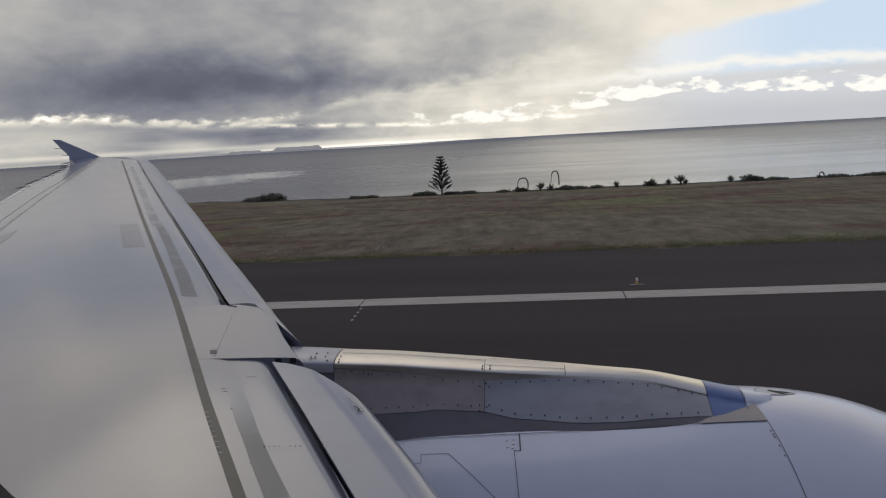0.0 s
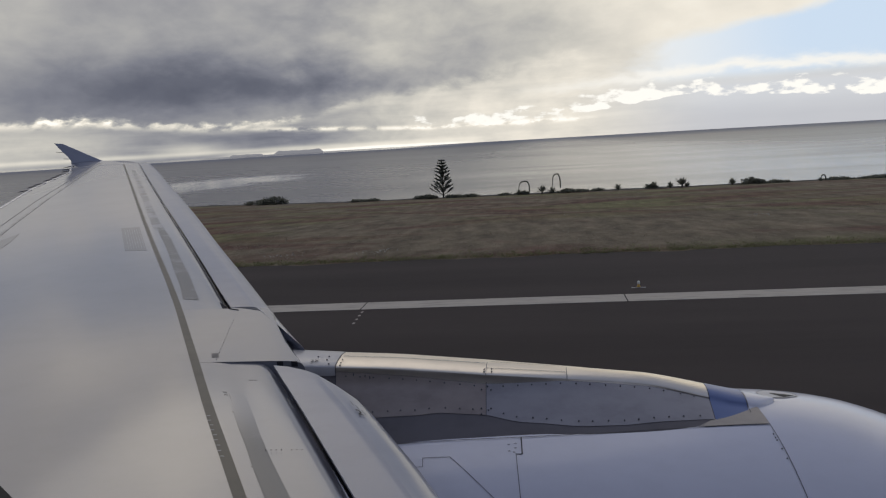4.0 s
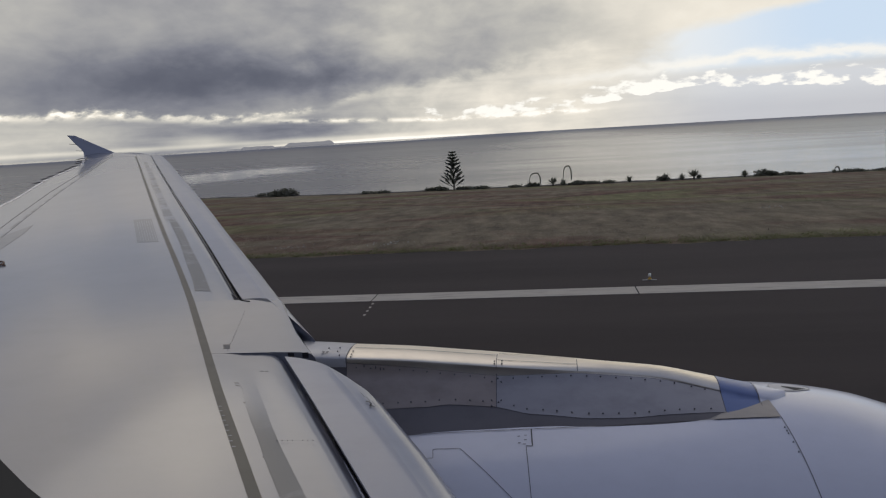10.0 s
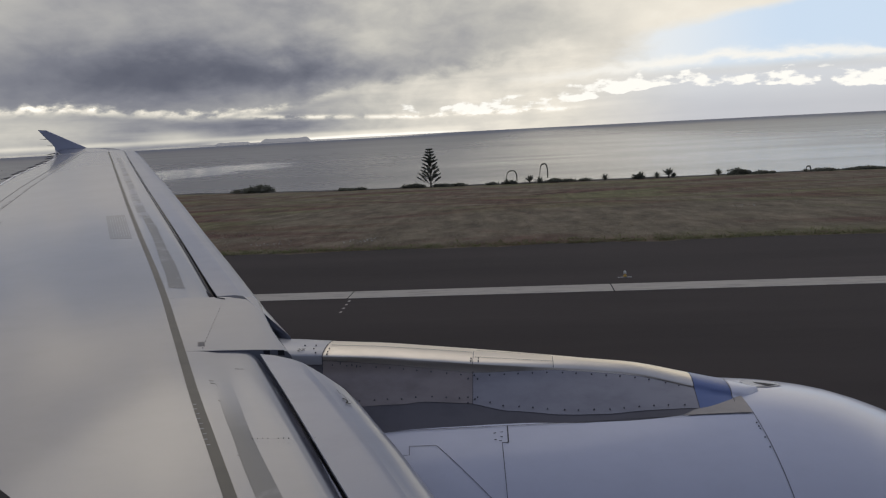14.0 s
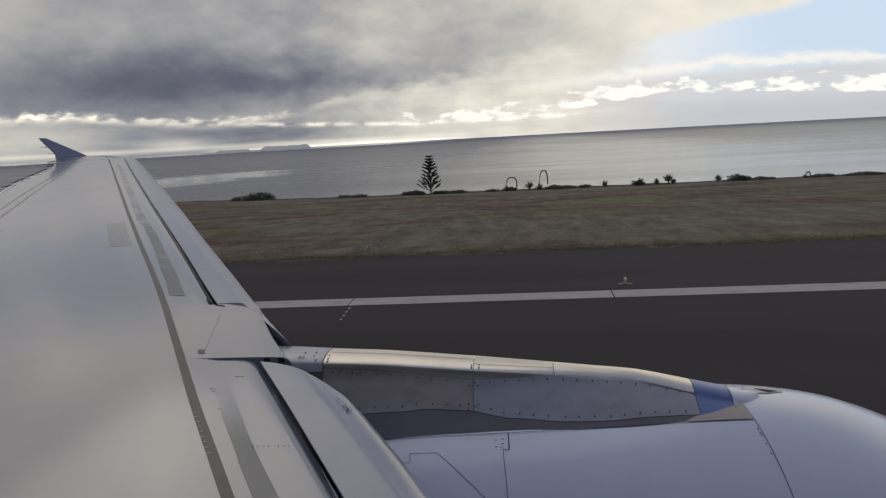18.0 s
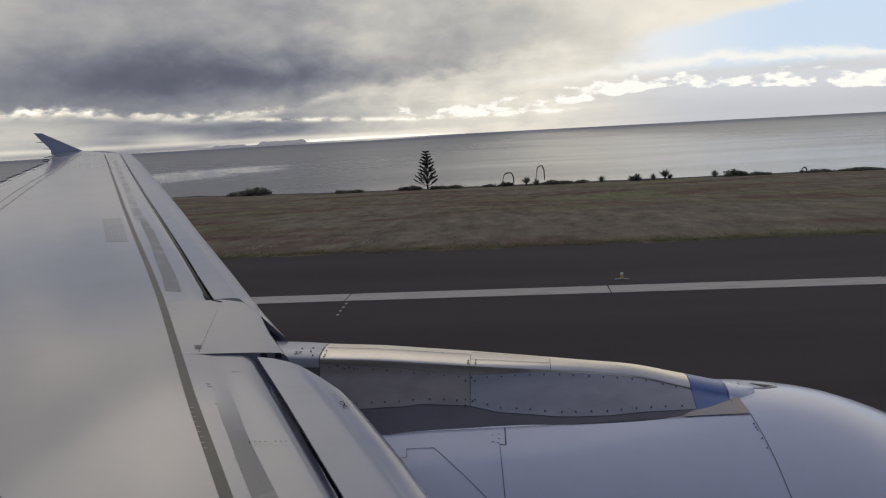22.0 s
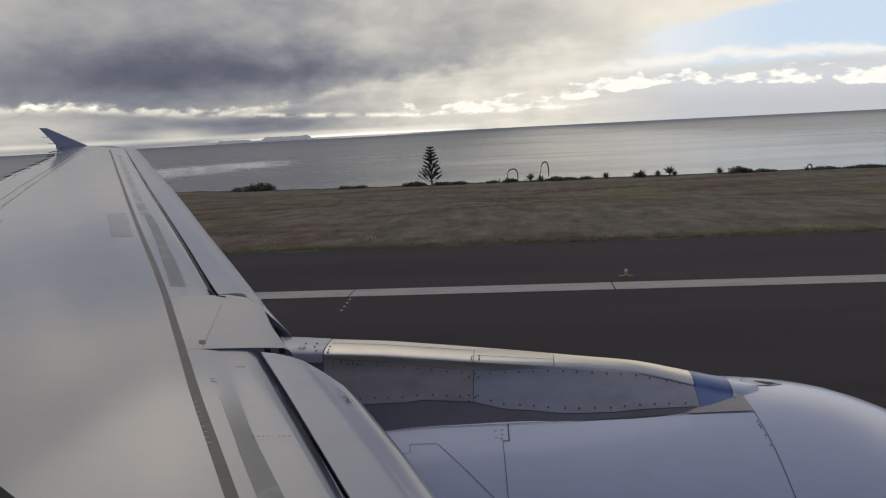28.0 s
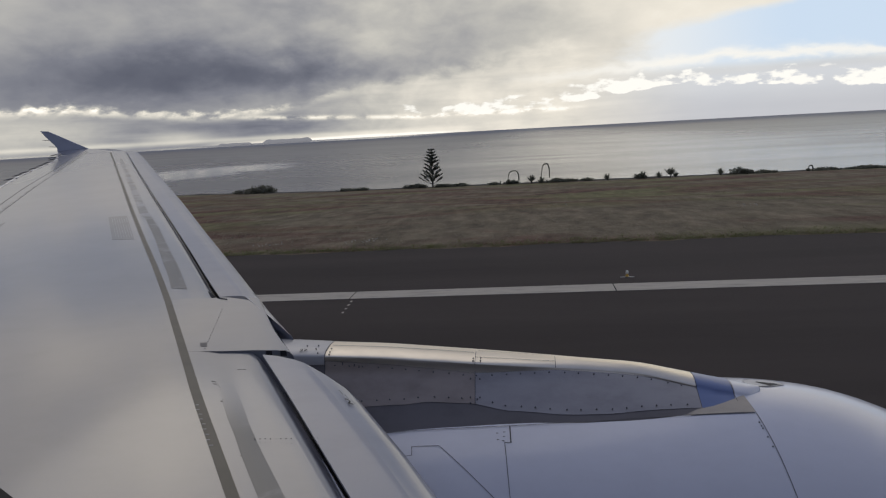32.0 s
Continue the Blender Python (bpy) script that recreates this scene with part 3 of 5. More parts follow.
def lead(y, nose):
    """The fixed leading edge at y, from the sealant strip round the nose: (c, height)."""
    k, seal = thick(y), along(SEAL, y)
    if nose == "slat":
        g = eased(GAP, y, 0.3)
        return [(g + (seal - g) * f, d * k) for f, d in ((1.0, 0.0), (0.8, 0.0), (0.66, -0.003), (0.52, -0.008), (0.4, -0.009), (0.28, -0.010), (0.17, -0.012), (0.10, -0.017), (0.05, -0.028), (0.0, -0.048), (-0.05, -0.075),
                                                         (-0.10, -0.112), (-0.16, -0.18), (-0.08, -0.33))]
    f0 = along([(3.86, 0.27), (4.2, 0.255), (4.45, 0.222), (4.8, 0.178)], y)
    return [(f0 + (seal - f0) * f, d * k) for f, d in ((1.0, 0.0), (0.6, 0.0), (0.3, 0.0), (0.1, -0.003), (0.0, -0.012), (-0.035, -0.035), (-0.055, -0.09), (-0.02, -0.2), (0.1, -0.33))]


def aft_dz(y, c):
    te, seal = along(TRAIL, y), along(SEAL, y)
    f = (te - c) / (te - seal)
    return -0.05 * thick(y) * max(0.0, 1 - f * 1.6) ** 2


def skin(y, c):
    """Height of the upper skin over the wing's plane."""
    if c >= along(SEAL, y):
        return aft_dz(y, c)
    prof = lead(y, "fixed" if 3.862 < y < 4.802 else "slat")[:9]
    return float(np.interp(-c, [-p[0] for p in prof], [p[1] for p in prof]))


def box_outline(y):
    te, k, seal = along(TRAIL, y), thick(y), along(SEAL, y)
    cs = [te + (seal - te) * f for f in (0, 0.05, 0.12, 0.22, 0.35, 0.5, 0.65, 0.8, 0.9, 1.0)]
    pts = [(c, aft_dz(y, c)) for c in cs]
    pts += [(seal, -0.36 * k), (seal + 0.3 * (te - seal), -0.48 * k), (seal + 0.65 * (te - seal), -0.34 * k), (te, -0.05 * k - 0.03)]
    return [on_wing(y, c, d) for c, d in pts]


airliner = holder("airliner", (0, 0, 0), "light grey twin-engined airliner standing on the runway", "aircraft")
bm = bmesh.new()
grid(bm, [box_outline(y) for y in np.linspace(0.14, 13.95, 70)], close=True, caps=True)
wing = part("wing", bm, WING, airliner, "light grey metal wing with satin paint")
wing.data.set_sharp_from_angle(angle=radians(30))


def leading_edge(y0, y1, steps, nose, label=""):
    bm = bmesh.new()
    rows = []
    for y in np.linspace(y0, y1, steps):
        prof = lead(y, nose)
        rows.append([on_wing(y, c, d) for c, d in prof + [(prof[0][0] - 0.001, -0.36 * thick(y))]])
    grid(bm, rows, close=True, caps=True)
    ob = part("leading_edge", bm, WING, wing, label)
    ob.data.set_sharp_from_angle(angle=radians(30))


leading_edge(0.14, 3.86, 24, "slat", "fixed leading edge bared behind the slat")
leading_edge(3.862, 4.80, 10, "fixed")
leading_edge(4.802, 13.95, 48, "slat")

# the raked tip outboard of the last slat
bm = bmesh.new()
rows = []
for i in range(17):
    f = i / 16
    y = 13.954 + f * 0.915
    front = along([(13.95, 0.12), (14.28, 0.11), (14.6, 0.27), (14.78, 0.43), (14.87, 0.78)], y)
    te = along(TRAIL, y)
    rows.append([on_wing(y, front + (te - front) * g, d) for g, d in ((1, -0.02), (0.7, 0.0), (0.35, 0.0), (0.08, -0.01), (0.0, -0.06), (0.1, -0.12), (0.5, -0.13), (1, -0.05))])
grid(bm, rows, close=True, caps=True)
part("wing_tip", bm, WING, wing)


def slat(y0, y1, slant, steps, label="", tuck=0.0):
    """One slat run forward and down, a curved shell; slant shifts the inboard end of its nose."""
    bm = bmesh.new()
    rows = []
    for i in range(steps + 1):
        row = []
        for f, d in ((0, 0.0), (0.25, 0.003), (0.5, 0.004), (0.645, 0.004), (0.665, 0.0015), (0.76, -0.005), (0.86, -0.013), (1.0, -0.030), (1.10, -0.056), (1.16, -0.095), (1.13, -0.15), (1.05, -0.17),
                     (0.9, -0.10), (0.6, -0.045), (0.3, -0.025), (0.0, -0.009)):
            sl = slant * min(1.0, max(0.0, (f - 0.62) / 0.38)) ** 1.3
            y = y0 + sl + (y1 - tuck * (0.3 * f + 0.7 * f ** 3) - y0 - sl) * i / steps
            g, fr, k = eased(GAP, y), eased(FRONT, y), thick(y)
            row.append(on_wing(y, g + (fr - g) * f, d * k))
        rows.append(row)
    grid(bm, rows, close=True, caps=True)
    ob = part("slat", bm, SLAT, airliner, label)
    ob.data.set_sharp_from_angle(angle=radians(40))
    return ob


def on_slat(y, f, lift=0.007):
    g, fr = eased(GAP, y), eased(FRONT, y)
    return on_wing(y, g + (fr - g) * f, lift + thick(y) * along([(0, 0.0), (0.645, 0.004), (0.665, 0.0015), (0.86, -0.013), (1.0, -0.030), (1.10, -0.056)], f))


slat_in = slat(0.16, 3.80, 0.04, 20, "extended light grey leading-edge slat", 0.36)
slat(4.815, 13.93, -0.62, 44)


def strip(name, table, half, y0, y1, mat, lift=0.003, n=40, label="", taper=0.0, ragged=0.0):
    """A thin band on the wing's skin that follows a table of c."""
    bm = bmesh.new()
    rows = []
    for i in range(n + 1):
        y = y0 + (y1 - y0) * i / n
        c, h = along(table, y), half * (1 - taper * (y - y0) / (y1 - y0))
        cs = [c - h + ragged * noise.noise((y * 3, c, 1)), c - h * 0.5, c, c + h * 0.5, c + h + ragged * noise.noise((y * 3, c, 7))]
        top = [on_wing(y, v, skin(y, v) + lift) for v in cs]
        rows.append([top[0] - Vector((0, 0, lift + 0.001)), *top, top[-1] - Vector((0, 0, lift + 0.001))])
    grid(bm, rows)
    return part(name, bm, mat, wing, label, smooth=False)


# dark sheets added under the slat gaps to block light from beneath
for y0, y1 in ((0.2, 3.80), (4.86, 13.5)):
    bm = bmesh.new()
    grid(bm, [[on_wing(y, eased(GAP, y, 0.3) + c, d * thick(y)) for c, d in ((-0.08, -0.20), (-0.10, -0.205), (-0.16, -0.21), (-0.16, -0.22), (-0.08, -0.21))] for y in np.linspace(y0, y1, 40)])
    part("slat_gap_shade", bm, GAP_SHADE, wing, "dark sheet added under the slat gap as shade")
strip("sealant_strip", SEAL, 0.028, 0.2, 13.9, STRIPE, 0.003, 60, "olive-grey sealant strip", 0.45)
strip("worn_patch", [(0, 0.90), (2.5, 0.778), (2.82, 0.767), (3.06, 0.753), (3.4, 0.722)], 0.072, 0.2, 3.46, BAY_INNER, 0.002, 50, "worn grey patch", 0.45, 0.006)
strip("worn_patch", [(4.9, 0.69), (5.45, 0.651), (6.12, 0.618), (7.04, 0.583), (7.75, 0.572)], 0.058, 5.04, 7.7, BAY, 0.002, 40, "", 0.3, 0.006)
strip("worn_patch", [(4.9, 0.70), (8.6, 0.565), (12, 0.43), (14, 0.37)], 0.056, 7.62, 9.6, FAINT, 0.002, 40, "", 0.3, 0.008)
strip("worn_patch", [(4.9, 0.70), (8.6, 0.565), (12, 0.43), (14, 0.37)], 0.046, 9.7, 12.9, FAINT, 0.002, 40, "", 0.3, 0.010)
strip("flap_seam", [(4.7, 3.1), (8.3, 2.45), (10.0, 2.11), (12.0, 1.61), (14.7, 0.91)], 0.005, 4.0, 14.5, PLACARD, 0.004)
strip("spoiler_seam", [(4.7, 2.95), (8.3, 2.30), (10.0, 1.96), (12.0, 1.50), (14.7, 0.86)], 0.02, 4.0, 14.3, FAINT, 0.0035)


def wing_quad(name, corners, mat, lift=0.0035, parent=None, label=""):
    bm = bmesh.new()
    top = [bm.verts.new(on_wing(y, c, skin(y, c) + lift)) for y, c in corners]
    low = [bm.verts.new(on_wing(y, c, skin(y, c) - 0.001)) for y, c in corners]
    bm.faces.new(top)
    for i in range(len(corners)):
        j = (i + 1) % len(corners)
        bm.faces.new((top[i], low[i], low[j], top[j]))
    return part(name, bm, mat, parent or wing, label, smooth=False)


placard = wing_quad("placard", [(7.70, 1.01), (7.72, 0.80), (6.61, 0.84), (6.62, 1.05)], PLACARD, 0.0012, label="grey stencilled placard of unreadable lines")
for k in range(7):
    c = 0.838 + 0.026 * k
    wing_quad("text_bar", [(6.70, c + 0.010), (7.62, c - 0.022), (7.62, c - 0.017), (6.70, c + 0.015)], FAINT, 0.0017)
wing_quad("walkway_mark", [(7.67, 2.186), (7.24, 2.256), (6.46, 2.475), (6.56, 2.726), (7.08, 2.557)], PLACARD, 0.0016, label="grey painted walkway mark")
bm = bmesh.new()
ring = [on_wing(6.01 + 0.055 * math.sin(a), 2.365 + 0.032 * math.cos(a), skin(6.0, 2.365) + 0.010) for a in np.linspace(0, 5.9, 20)]
tube(bm, ring + [on_wing(5.93, 2.31, skin(6.0, 2.31) + 0.006)], [0.008] * 20 + [0.004], 6)
part("tie_ring", bm, TIE, wing, "small brown tie-down ring")

# tip fence: a thin swept fin
bm = bmesh.new()
prof = [(-8.73, 4.47), (-9.57, 4.87), (-9.74, 4.885), (-9.60, 4.72), (-9.48, 4.60), (-9.42, 4.52), (-9.43, 4.30), (-9.1, 4.25), (-8.8, 4.34)]
outs = [[(x, 14.885 + s * t, z) for x, z in prof] for s, t in ((-1, 0.012), (1, 0.012))]
grid(bm, outs, close=True, caps=True)
part("tip_fence", bm, FENCE, airliner, "blue-grey swept wing-tip fence", smooth=False)
for z0, x0 in ((4.69, -9.585), (4.55, -9.45)):
    bm = bmesh.new()
    tube(bm, [(x0, 14.885, z0), (x0 - 0.14, 14.885, z0 + 0.012)], (0.006, 0.004), 6)
    part("static_wick", bm, FASTENER, airliner, "thin static wick")
# bright metal edge and the small hinge fairings along the outer trailing edge
bm = bmesh.new()
grid(bm, [[on_wing(y, along(TRAIL, y) + c, skin(y, along(TRAIL, y)) + d) for c, d in ((-0.035, 0.004), (-0.01, 0.009), (0.015, 0.006), (0.02, -0.015))] for y in np.linspace(8.5, 14.7, 40)])
part("trailing_edge_strip", bm, BRIGHT, wing, "bright bare metal trailing edge")
for k in range(9):
    y = 11.2 + 0.38 * k + 0.06 * math.sin(k * 2.3)
    p = on_wing(y, along(TRAIL, y) + 0.025, skin(y, along(TRAIL, y)) + 0.004)
    bm = bmesh.new()
    tube(bm, [p + Vector((0.07, 0.02, 0)), p, p + Vector((-0.07, -0.03, -0.01)), p + Vector((-0.12, -0.05, -0.02))], (0.005, 0.010, 0.008, 0.003), 6)
    part("hinge_fairing", bm, FASTENER, wing, "small dark hinge fairing")
# ---------------------------------------------------------------- pylon and nacelle
EY, EZ = 4.1, 1.85
RIDGE = [(-1.9, 3.364), (-1.32, 3.341), (-1.1, 3.327), (-0.8, 3.312), (-0.3, 3.267), (0.135, 3.230), (0.586, 3.185), (0.88, 3.114), (1.03, 3.078), (1.12, 3.060), (1.22, 3.035)]
DROP = [(-1.9, 0.03), (-1.1, 0.024), (-0.3, 0.026), (0.0, 0.030), (0.15, 0.033), (0.4, 0.034), (0.86, 0.038), (1.19, 0.03)]
HALF = [(-1.9, 0.18), (-1.1, 0.138), (-0.3, 0.128), (0.0, 0.108), (0.15, 0.095), (0.3, 0.085), (0.6, 0.082), (0.88, 0.10), (1.05, 0.105), (1.12, 0.092), (1.17, 0.068), (1.20, 0.03), (1.22, 0.004)]
FOOT = [(-1.9, 0.42), (-0.75, 0.365), (0.0, 0.355), (0.25, 0.375), (0.68, 0.358), (1.0, 0.315), (1.19, 0.27)]
COWL = [(-2.6, 0.80), (-1.9, 0.98), (-1.2, 1.11), (-0.6, 1.165), (0.2, 1.185), (1.0, 1.19), (1.35, 1.17), (1.65, 1.12), (1.95, 1.01), (2.2, 0.86), (2.3, 0.78)]


def cowl_r(x):
    return eased(COWL, x, 0.12)


def pylon_side(x, s):
    """A point of the inboard flank: s = 0 at the crest, 1 at the shoulder's foot, 2 where it meets the cowl."""
    zr, h, ft = eased(RIDGE, x, 0.08), eased(HALF, x, 0.025), along(FOOT, x)
    zf = EZ + math.sqrt(max(0.01, cowl_r(x) ** 2 - ft ** 2)) - 0.02
    if s <= 1:
        a = s * math.pi / 2
        return Vector((x, EY - h * math.sin(a), zr - eased(DROP, x, 0.1) * (1 - max(0.0, math.cos(a)))))
    f = s - 1
    zs = zr - eased(DROP, x, 0.1)
    tuck = along([(-1.2, 0.008), (-0.5, 0.010), (-0.05, 0.009), (0.15, 0.005), (0.4, 0.0)], x) * math.sin(math.pi * min(1.0, f / 0.34))
    return Vector((x, EY - h + tuck - (ft - h) * f ** along([(-1.1, 1.4), (-0.2, 1.4), (0.1, 1.1), (0.5, 0.9)], x), zs + (min(zf, zs - 0.01) - zs) * f))


def flank(name, x0, x1, s0, s1, mat, parent, label="", lift=0.0, n=24, m=8, both=True, edge=None):
    bm = bmesh.new()
    for sign in ((1, -1) if both else (1,)):
        rows = []
        for i in range(n + 1):
            x = x0 + (x1 - x0) * i / n
            lo, hi = (s0, s1) if edge is None else edge(x)
            row = []
            for j in range(m + 1):
                p = pylon_side(x, lo + (hi - lo) * j / m)
                row.append((p.x, EY + sign * (p.y - EY) - sign * lift * min(1.0, 2.0 * (lo + (hi - lo) * j / m)), p.z + lift * max(0.0, min(1.0, 1.15 - (lo + (hi - lo) * j / m)))))
            rows.append(row)
        grid(bm, rows)
    bmesh.ops.remove_doubles(bm, verts=bm.verts[:], dist=0.0005)
    return part(name, bm, mat, parent, label)


pylon = flank("pylon", -1.9, 1.215, 0.0, 2.0, PYLON_LOW, airliner, "metal engine pylon with riveted panels", n=60, m=24)
flank("aft_fairing", -1.6, -1.121, 0.0, 1.1, AFT, pylon, "", 0.006, 16, 10)


def side_edge(x):
    top = along([(-1.12, 1.05), (-0.7, 1.09), (-0.32, 1.15), (-0.2, 1.13), (0.12, 1.02), (0.86, 1.00)], x)
    low = along([(-1.12, 1.60), (-0.92, 1.60), (-0.66, 1.60), (-0.56, 1.57), (-0.30, 1.60), (-0.14, 1.70), (0.14, 1.74), (0.42, 1.71), (0.86, 1.54)], x)
    return top, low


flank("top_fairing", -1.118, 0.861, 0.0, 1.0, PYLON_TOP, pylon, "bare metal top fairing", 0.004, 60, 18, edge=lambda x: (0.0, side_edge(x)[0] - 0.004))
flank("side_panel", -1.118, -0.3015, 1.02, 1.8, PYLON_AFT, pylon, "brownish riveted side panel", 0.0045, 20, 6, edge=side_edge)
flank("side_panel", -0.2985, 0.861, 1.02, 1.8, PYLON_SIDE, pylon, "grey riveted side panel", 0.0045, 26, 6, edge=side_edge)
flank("tan_foot", 0.70, 1.06, 1.5, 1.98, TAN, pylon, "", 0.005, 16, 6, both=False, edge=lambda x: (along([(0.70, 1.90), (0.80, 1.66), (0.86, 1.54), (1.06, 1.30)], x), 1.99))
for name, x0, x1, mat, label in (("nose_cap", 0.865, 1.052, PYLON_TIP, "blue-painted nose cap"), ("nose_tip", 1.055, 1.212, NACELLE, "white nose tip")):
    flank(name, x0, x1, 0.0, 1.55, mat, pylon, label, 0.005, 12, 12, edge=lambda x: (0.0, along([(0.86, 1.60), (1.0, 1.46), (1.19, 1.2)], x)))

bm = bmesh.new()
rows = []
xs = np.linspace(-2.6, 2.3, 70)
for x in xs:
    r = cowl_r(x)
    rows.append([(x, EY + r * math.cos(2 * math.pi * k / 96), EZ + r * math.sin(2 * math.pi * k / 96)) for k in range(96)])
rows.append([(2.24, EY + 0.70 * math.cos(2 * math.pi * k / 96), EZ + 0.70 * math.sin(2 * math.pi * k / 96)) for k in range(96)])
rows.append([(1.3, EY + 0.78 * math.cos(2 * math.pi * k / 96), EZ + 0.78 * math.sin(2 * math.pi * k / 96)) for k in range(96)])
grid(bm, rows, close=True, caps=True)
nacelle = part("engine_nacelle", bm, NACELLE, airliner, "glossy white engine cowling")


def on_cowl(x, deg, lift=0.0):
    """deg: round the axis from straight up towards the fuselage."""
    r = cowl_r(x) + lift
    return Vector((x, EY - r * math.sin(radians(deg)), EZ + r * math.cos(radians(deg))))


def cowl_line(name, pts, half, mat, lift=0.0025, label=""):
    """A narrow seam along a run of (x, degrees)."""
    bm = bmesh.new()
    rows = []
    for i, (x, d) in enumerate(pts):
        (xa, da), (xb, db) = pts[max(0, i - 1)], pts[min(len(pts) - 1, i + 1)]
        tx, td = xb - xa, (db - da) * math.pi / 180 * 1.17
        q = math.hypot(tx, td) or 1
        ox, od = -td / q * half, tx / q * half / 1.17 * 180 / math.pi
        rows.append([on_cowl(x + ox, d + od, lift), on_cowl(x - ox, d - od, lift)])
    grid(bm, rows)
    return part(name, bm, mat, nacelle, label, smooth=False)


def run(x0, d0, x1, d1, n=16):
    return [(x0 + (x1 - x0) * i / n, d0 + (d1 - d0) * i / n) for i in range(n + 1)]


cowl_line("inlet_seam", run(1.14, -7.3, 1.103, 4.6, 10) + run(1.103, 4.6, 1.27, 90, 40)[1:], 0.0017, FASTENER)
cowl_line("cowl_seam", run(-0.145, 22.7, -0.06, 75, 30), 0.0015, FASTENER)
cowl_line("cowl_seam", run(-0.12, 16.8, -0.114, 22.8, 8), 0.0034, FASTENER)
cowl_line("cowl_seam", run(-0.114, 22.8, -0.145, 22.7, 3), 0.002, FASTENER)
cowl_line("hatch_seam", run(-0.70, 26.1, -0.61, 25.9, 3), 0.0014, FASTENER)
cowl_line("hatch_seam", run(-0.61, 25.9, -0.616, 23.1, 3), 0.0014, FASTENER)
cowl_line("hatch_seam", run(-0.616, 23.1, -0.477, 23.1, 6), 0.0014, FASTENER)
cowl_line("hatch_seam", run(-0.477, 23.1, -0.12, 42, 24), 0.0014, FASTENER)
cowl_line("pylon_seam", run(-0.765, 17.6, -0.117, 16.9, 10) + run(-0.117, 16.9, 0.254, 16.3, 6)[1:] + run(0.254, 16.3, 0.678, 14.7, 8)[1:] + run(0.678, 14.7, 1.112, 13.3, 8)[1:], 0.0018, FASTENER, 0.004)


def cowl_patch(name, pts, mat, lift, label=""):
    bm = bmesh.new()
    mx, md = sum(p[0] for p in pts) / len(pts), sum(p[1] for p in pts) / len(pts)
    outer = [(x0 + (x1 - x0) * i / 4, d0 + (d1 - d0) * i / 4) for (x0, d0), (x1, d1) in zip(pts, pts[1:] + pts[:1]) for i in range(4)]
    grid(bm, [[on_cowl(mx + (x - mx) * f, md + (d - md) * f, lift) for x, d in outer] for f in (0.02, 0.35, 0.7, 1.0)], close=True)
    return part(name, bm, mat, nacelle, label, smooth=False)


rim = [(1.17, -8.0), (1.17, -4.2), (1.20, -2.2), (1.295, -3.0), (1.38, -5.8), (1.375, -8.2), (1.32, -11.2), (1.23, -11.2)]
cowl_patch("inlet_surround", rim, PALE, 0.0025, "pale metal surround")
cowl_line("inlet_rim", rim + rim[:1], 0.0014, FASTENER, 0.0035)
cowl_patch("cooling_inlet", [(1.24, -7.5), (1.235, -6.6), (1.29, -3.4), (1.36, -6.0)], RUBBER, 0.0040, "black triangular cooling inlet")


def rivets(name, pts, parent, size):
    bm = bmesh.new()
    for p, nrm in pts:
        m = Matrix.Translation(p + nrm * 0.003) @ nrm.to_track_quat("Z", "Y").to_matrix().to_4x4()
        bmesh.ops.create_cone(bm, cap_ends=True, segments=8, radius1=size, radius2=size * 0.8, depth=0.004, matrix=m)
    return tagged(part(name, bm, FASTENER, parent, smooth=False), kind="stuff")


def flank_normal(x, s):
    a = pylon_side(x + 0.01, s) - pylon_side(x - 0.01, s)
    b = pylon_side(x, min(2, s + 0.02)) - pylon_side(x, s - 0.02)
    nrm = a.cross(b).normalized()
    return nrm if nrm.y < 0 else -nrm


rng = random.Random(4)
pts = []
for k in range(25):
    x = -1.06 + 0.077 * k
    top, low = side_edge(x)
    for s in (top + 0.05, low - 0.06):
        pts.append((x + rng.uniform(-0.006, 0.006), s))
for x, ss in ((-0.325, (1.25, 1.52, 1.6)), (-0.275, (1.25, 1.52)), (-1.18, (0.15, 0.4)), (-1.24, (0.2,)), (-1.16, (0.7,)), (-1.095, (0.35, 0.6, 0.8)), (-0.31, (0.55, 0.75)), (-0.27, (0.5, 0.72))):
    pts += [(x, s) for s in ss]
rivets("fasteners", [(pylon_side(x, s) + 0.006 * flank_normal(x, s), flank_normal(x, s)) for x, s in pts], pylon, 0.0046)
for x, s0, s1 in ((-1.1195, 0.0, 1.5), (-0.30, 0.0, 0.98), (0.13, 0.0, 0.9), (-0.30, 1.12, 1.62), (1.0535, 0.0, 1.3)):
    bm = bmesh.new()
    grid(bm, [[pylon_side(x + o, s0 + (s1 - s0) * j / 14) + 0.0085 * flank_normal(x, max(0.03, s0 + (s1 - s0) * j / 14)) for o in (-0.0013, 0.0013)] for j in range(15)])
    part("pylon_seam", bm, FASTENER, pylon, smooth=False)

for x0, x1, s in ((-0.30, 0.13, 0.42), (-1.10, -0.31, 0.05), (-0.29, 0.12, -0.15)):
    bm = bmesh.new()
    grid(bm, [[pylon_side(x0 + (x1 - x0) * i / 16, s + o) + Vector((0, 0, 0.0065)) for o in (-0.012, 0.012)] for i in range(17)])
    part("pylon_seam", bm, FASTENER, pylon, smooth=False)
pts = []
for k in range(30):
    pts.append((on_wing(3.50 + 0.011 * k, 0.800 - 0.0035 * k * 0.33 + rng.uniform(-0.004, 0.004), -0.006), Vector((0, -0.1, 1)).normalized()))
for k in range(14):
    pts.append((on_wing(2.9, 0.46 + 0.022 * k, -0.004), Vector((0, -0.1, 1)).normalized()))
    pts.append((on_wing(3.9 + 0.05 * k, 0.73 - 0.019 * k, 0.0), Vector((0, -0.1, 1)).normalized()))
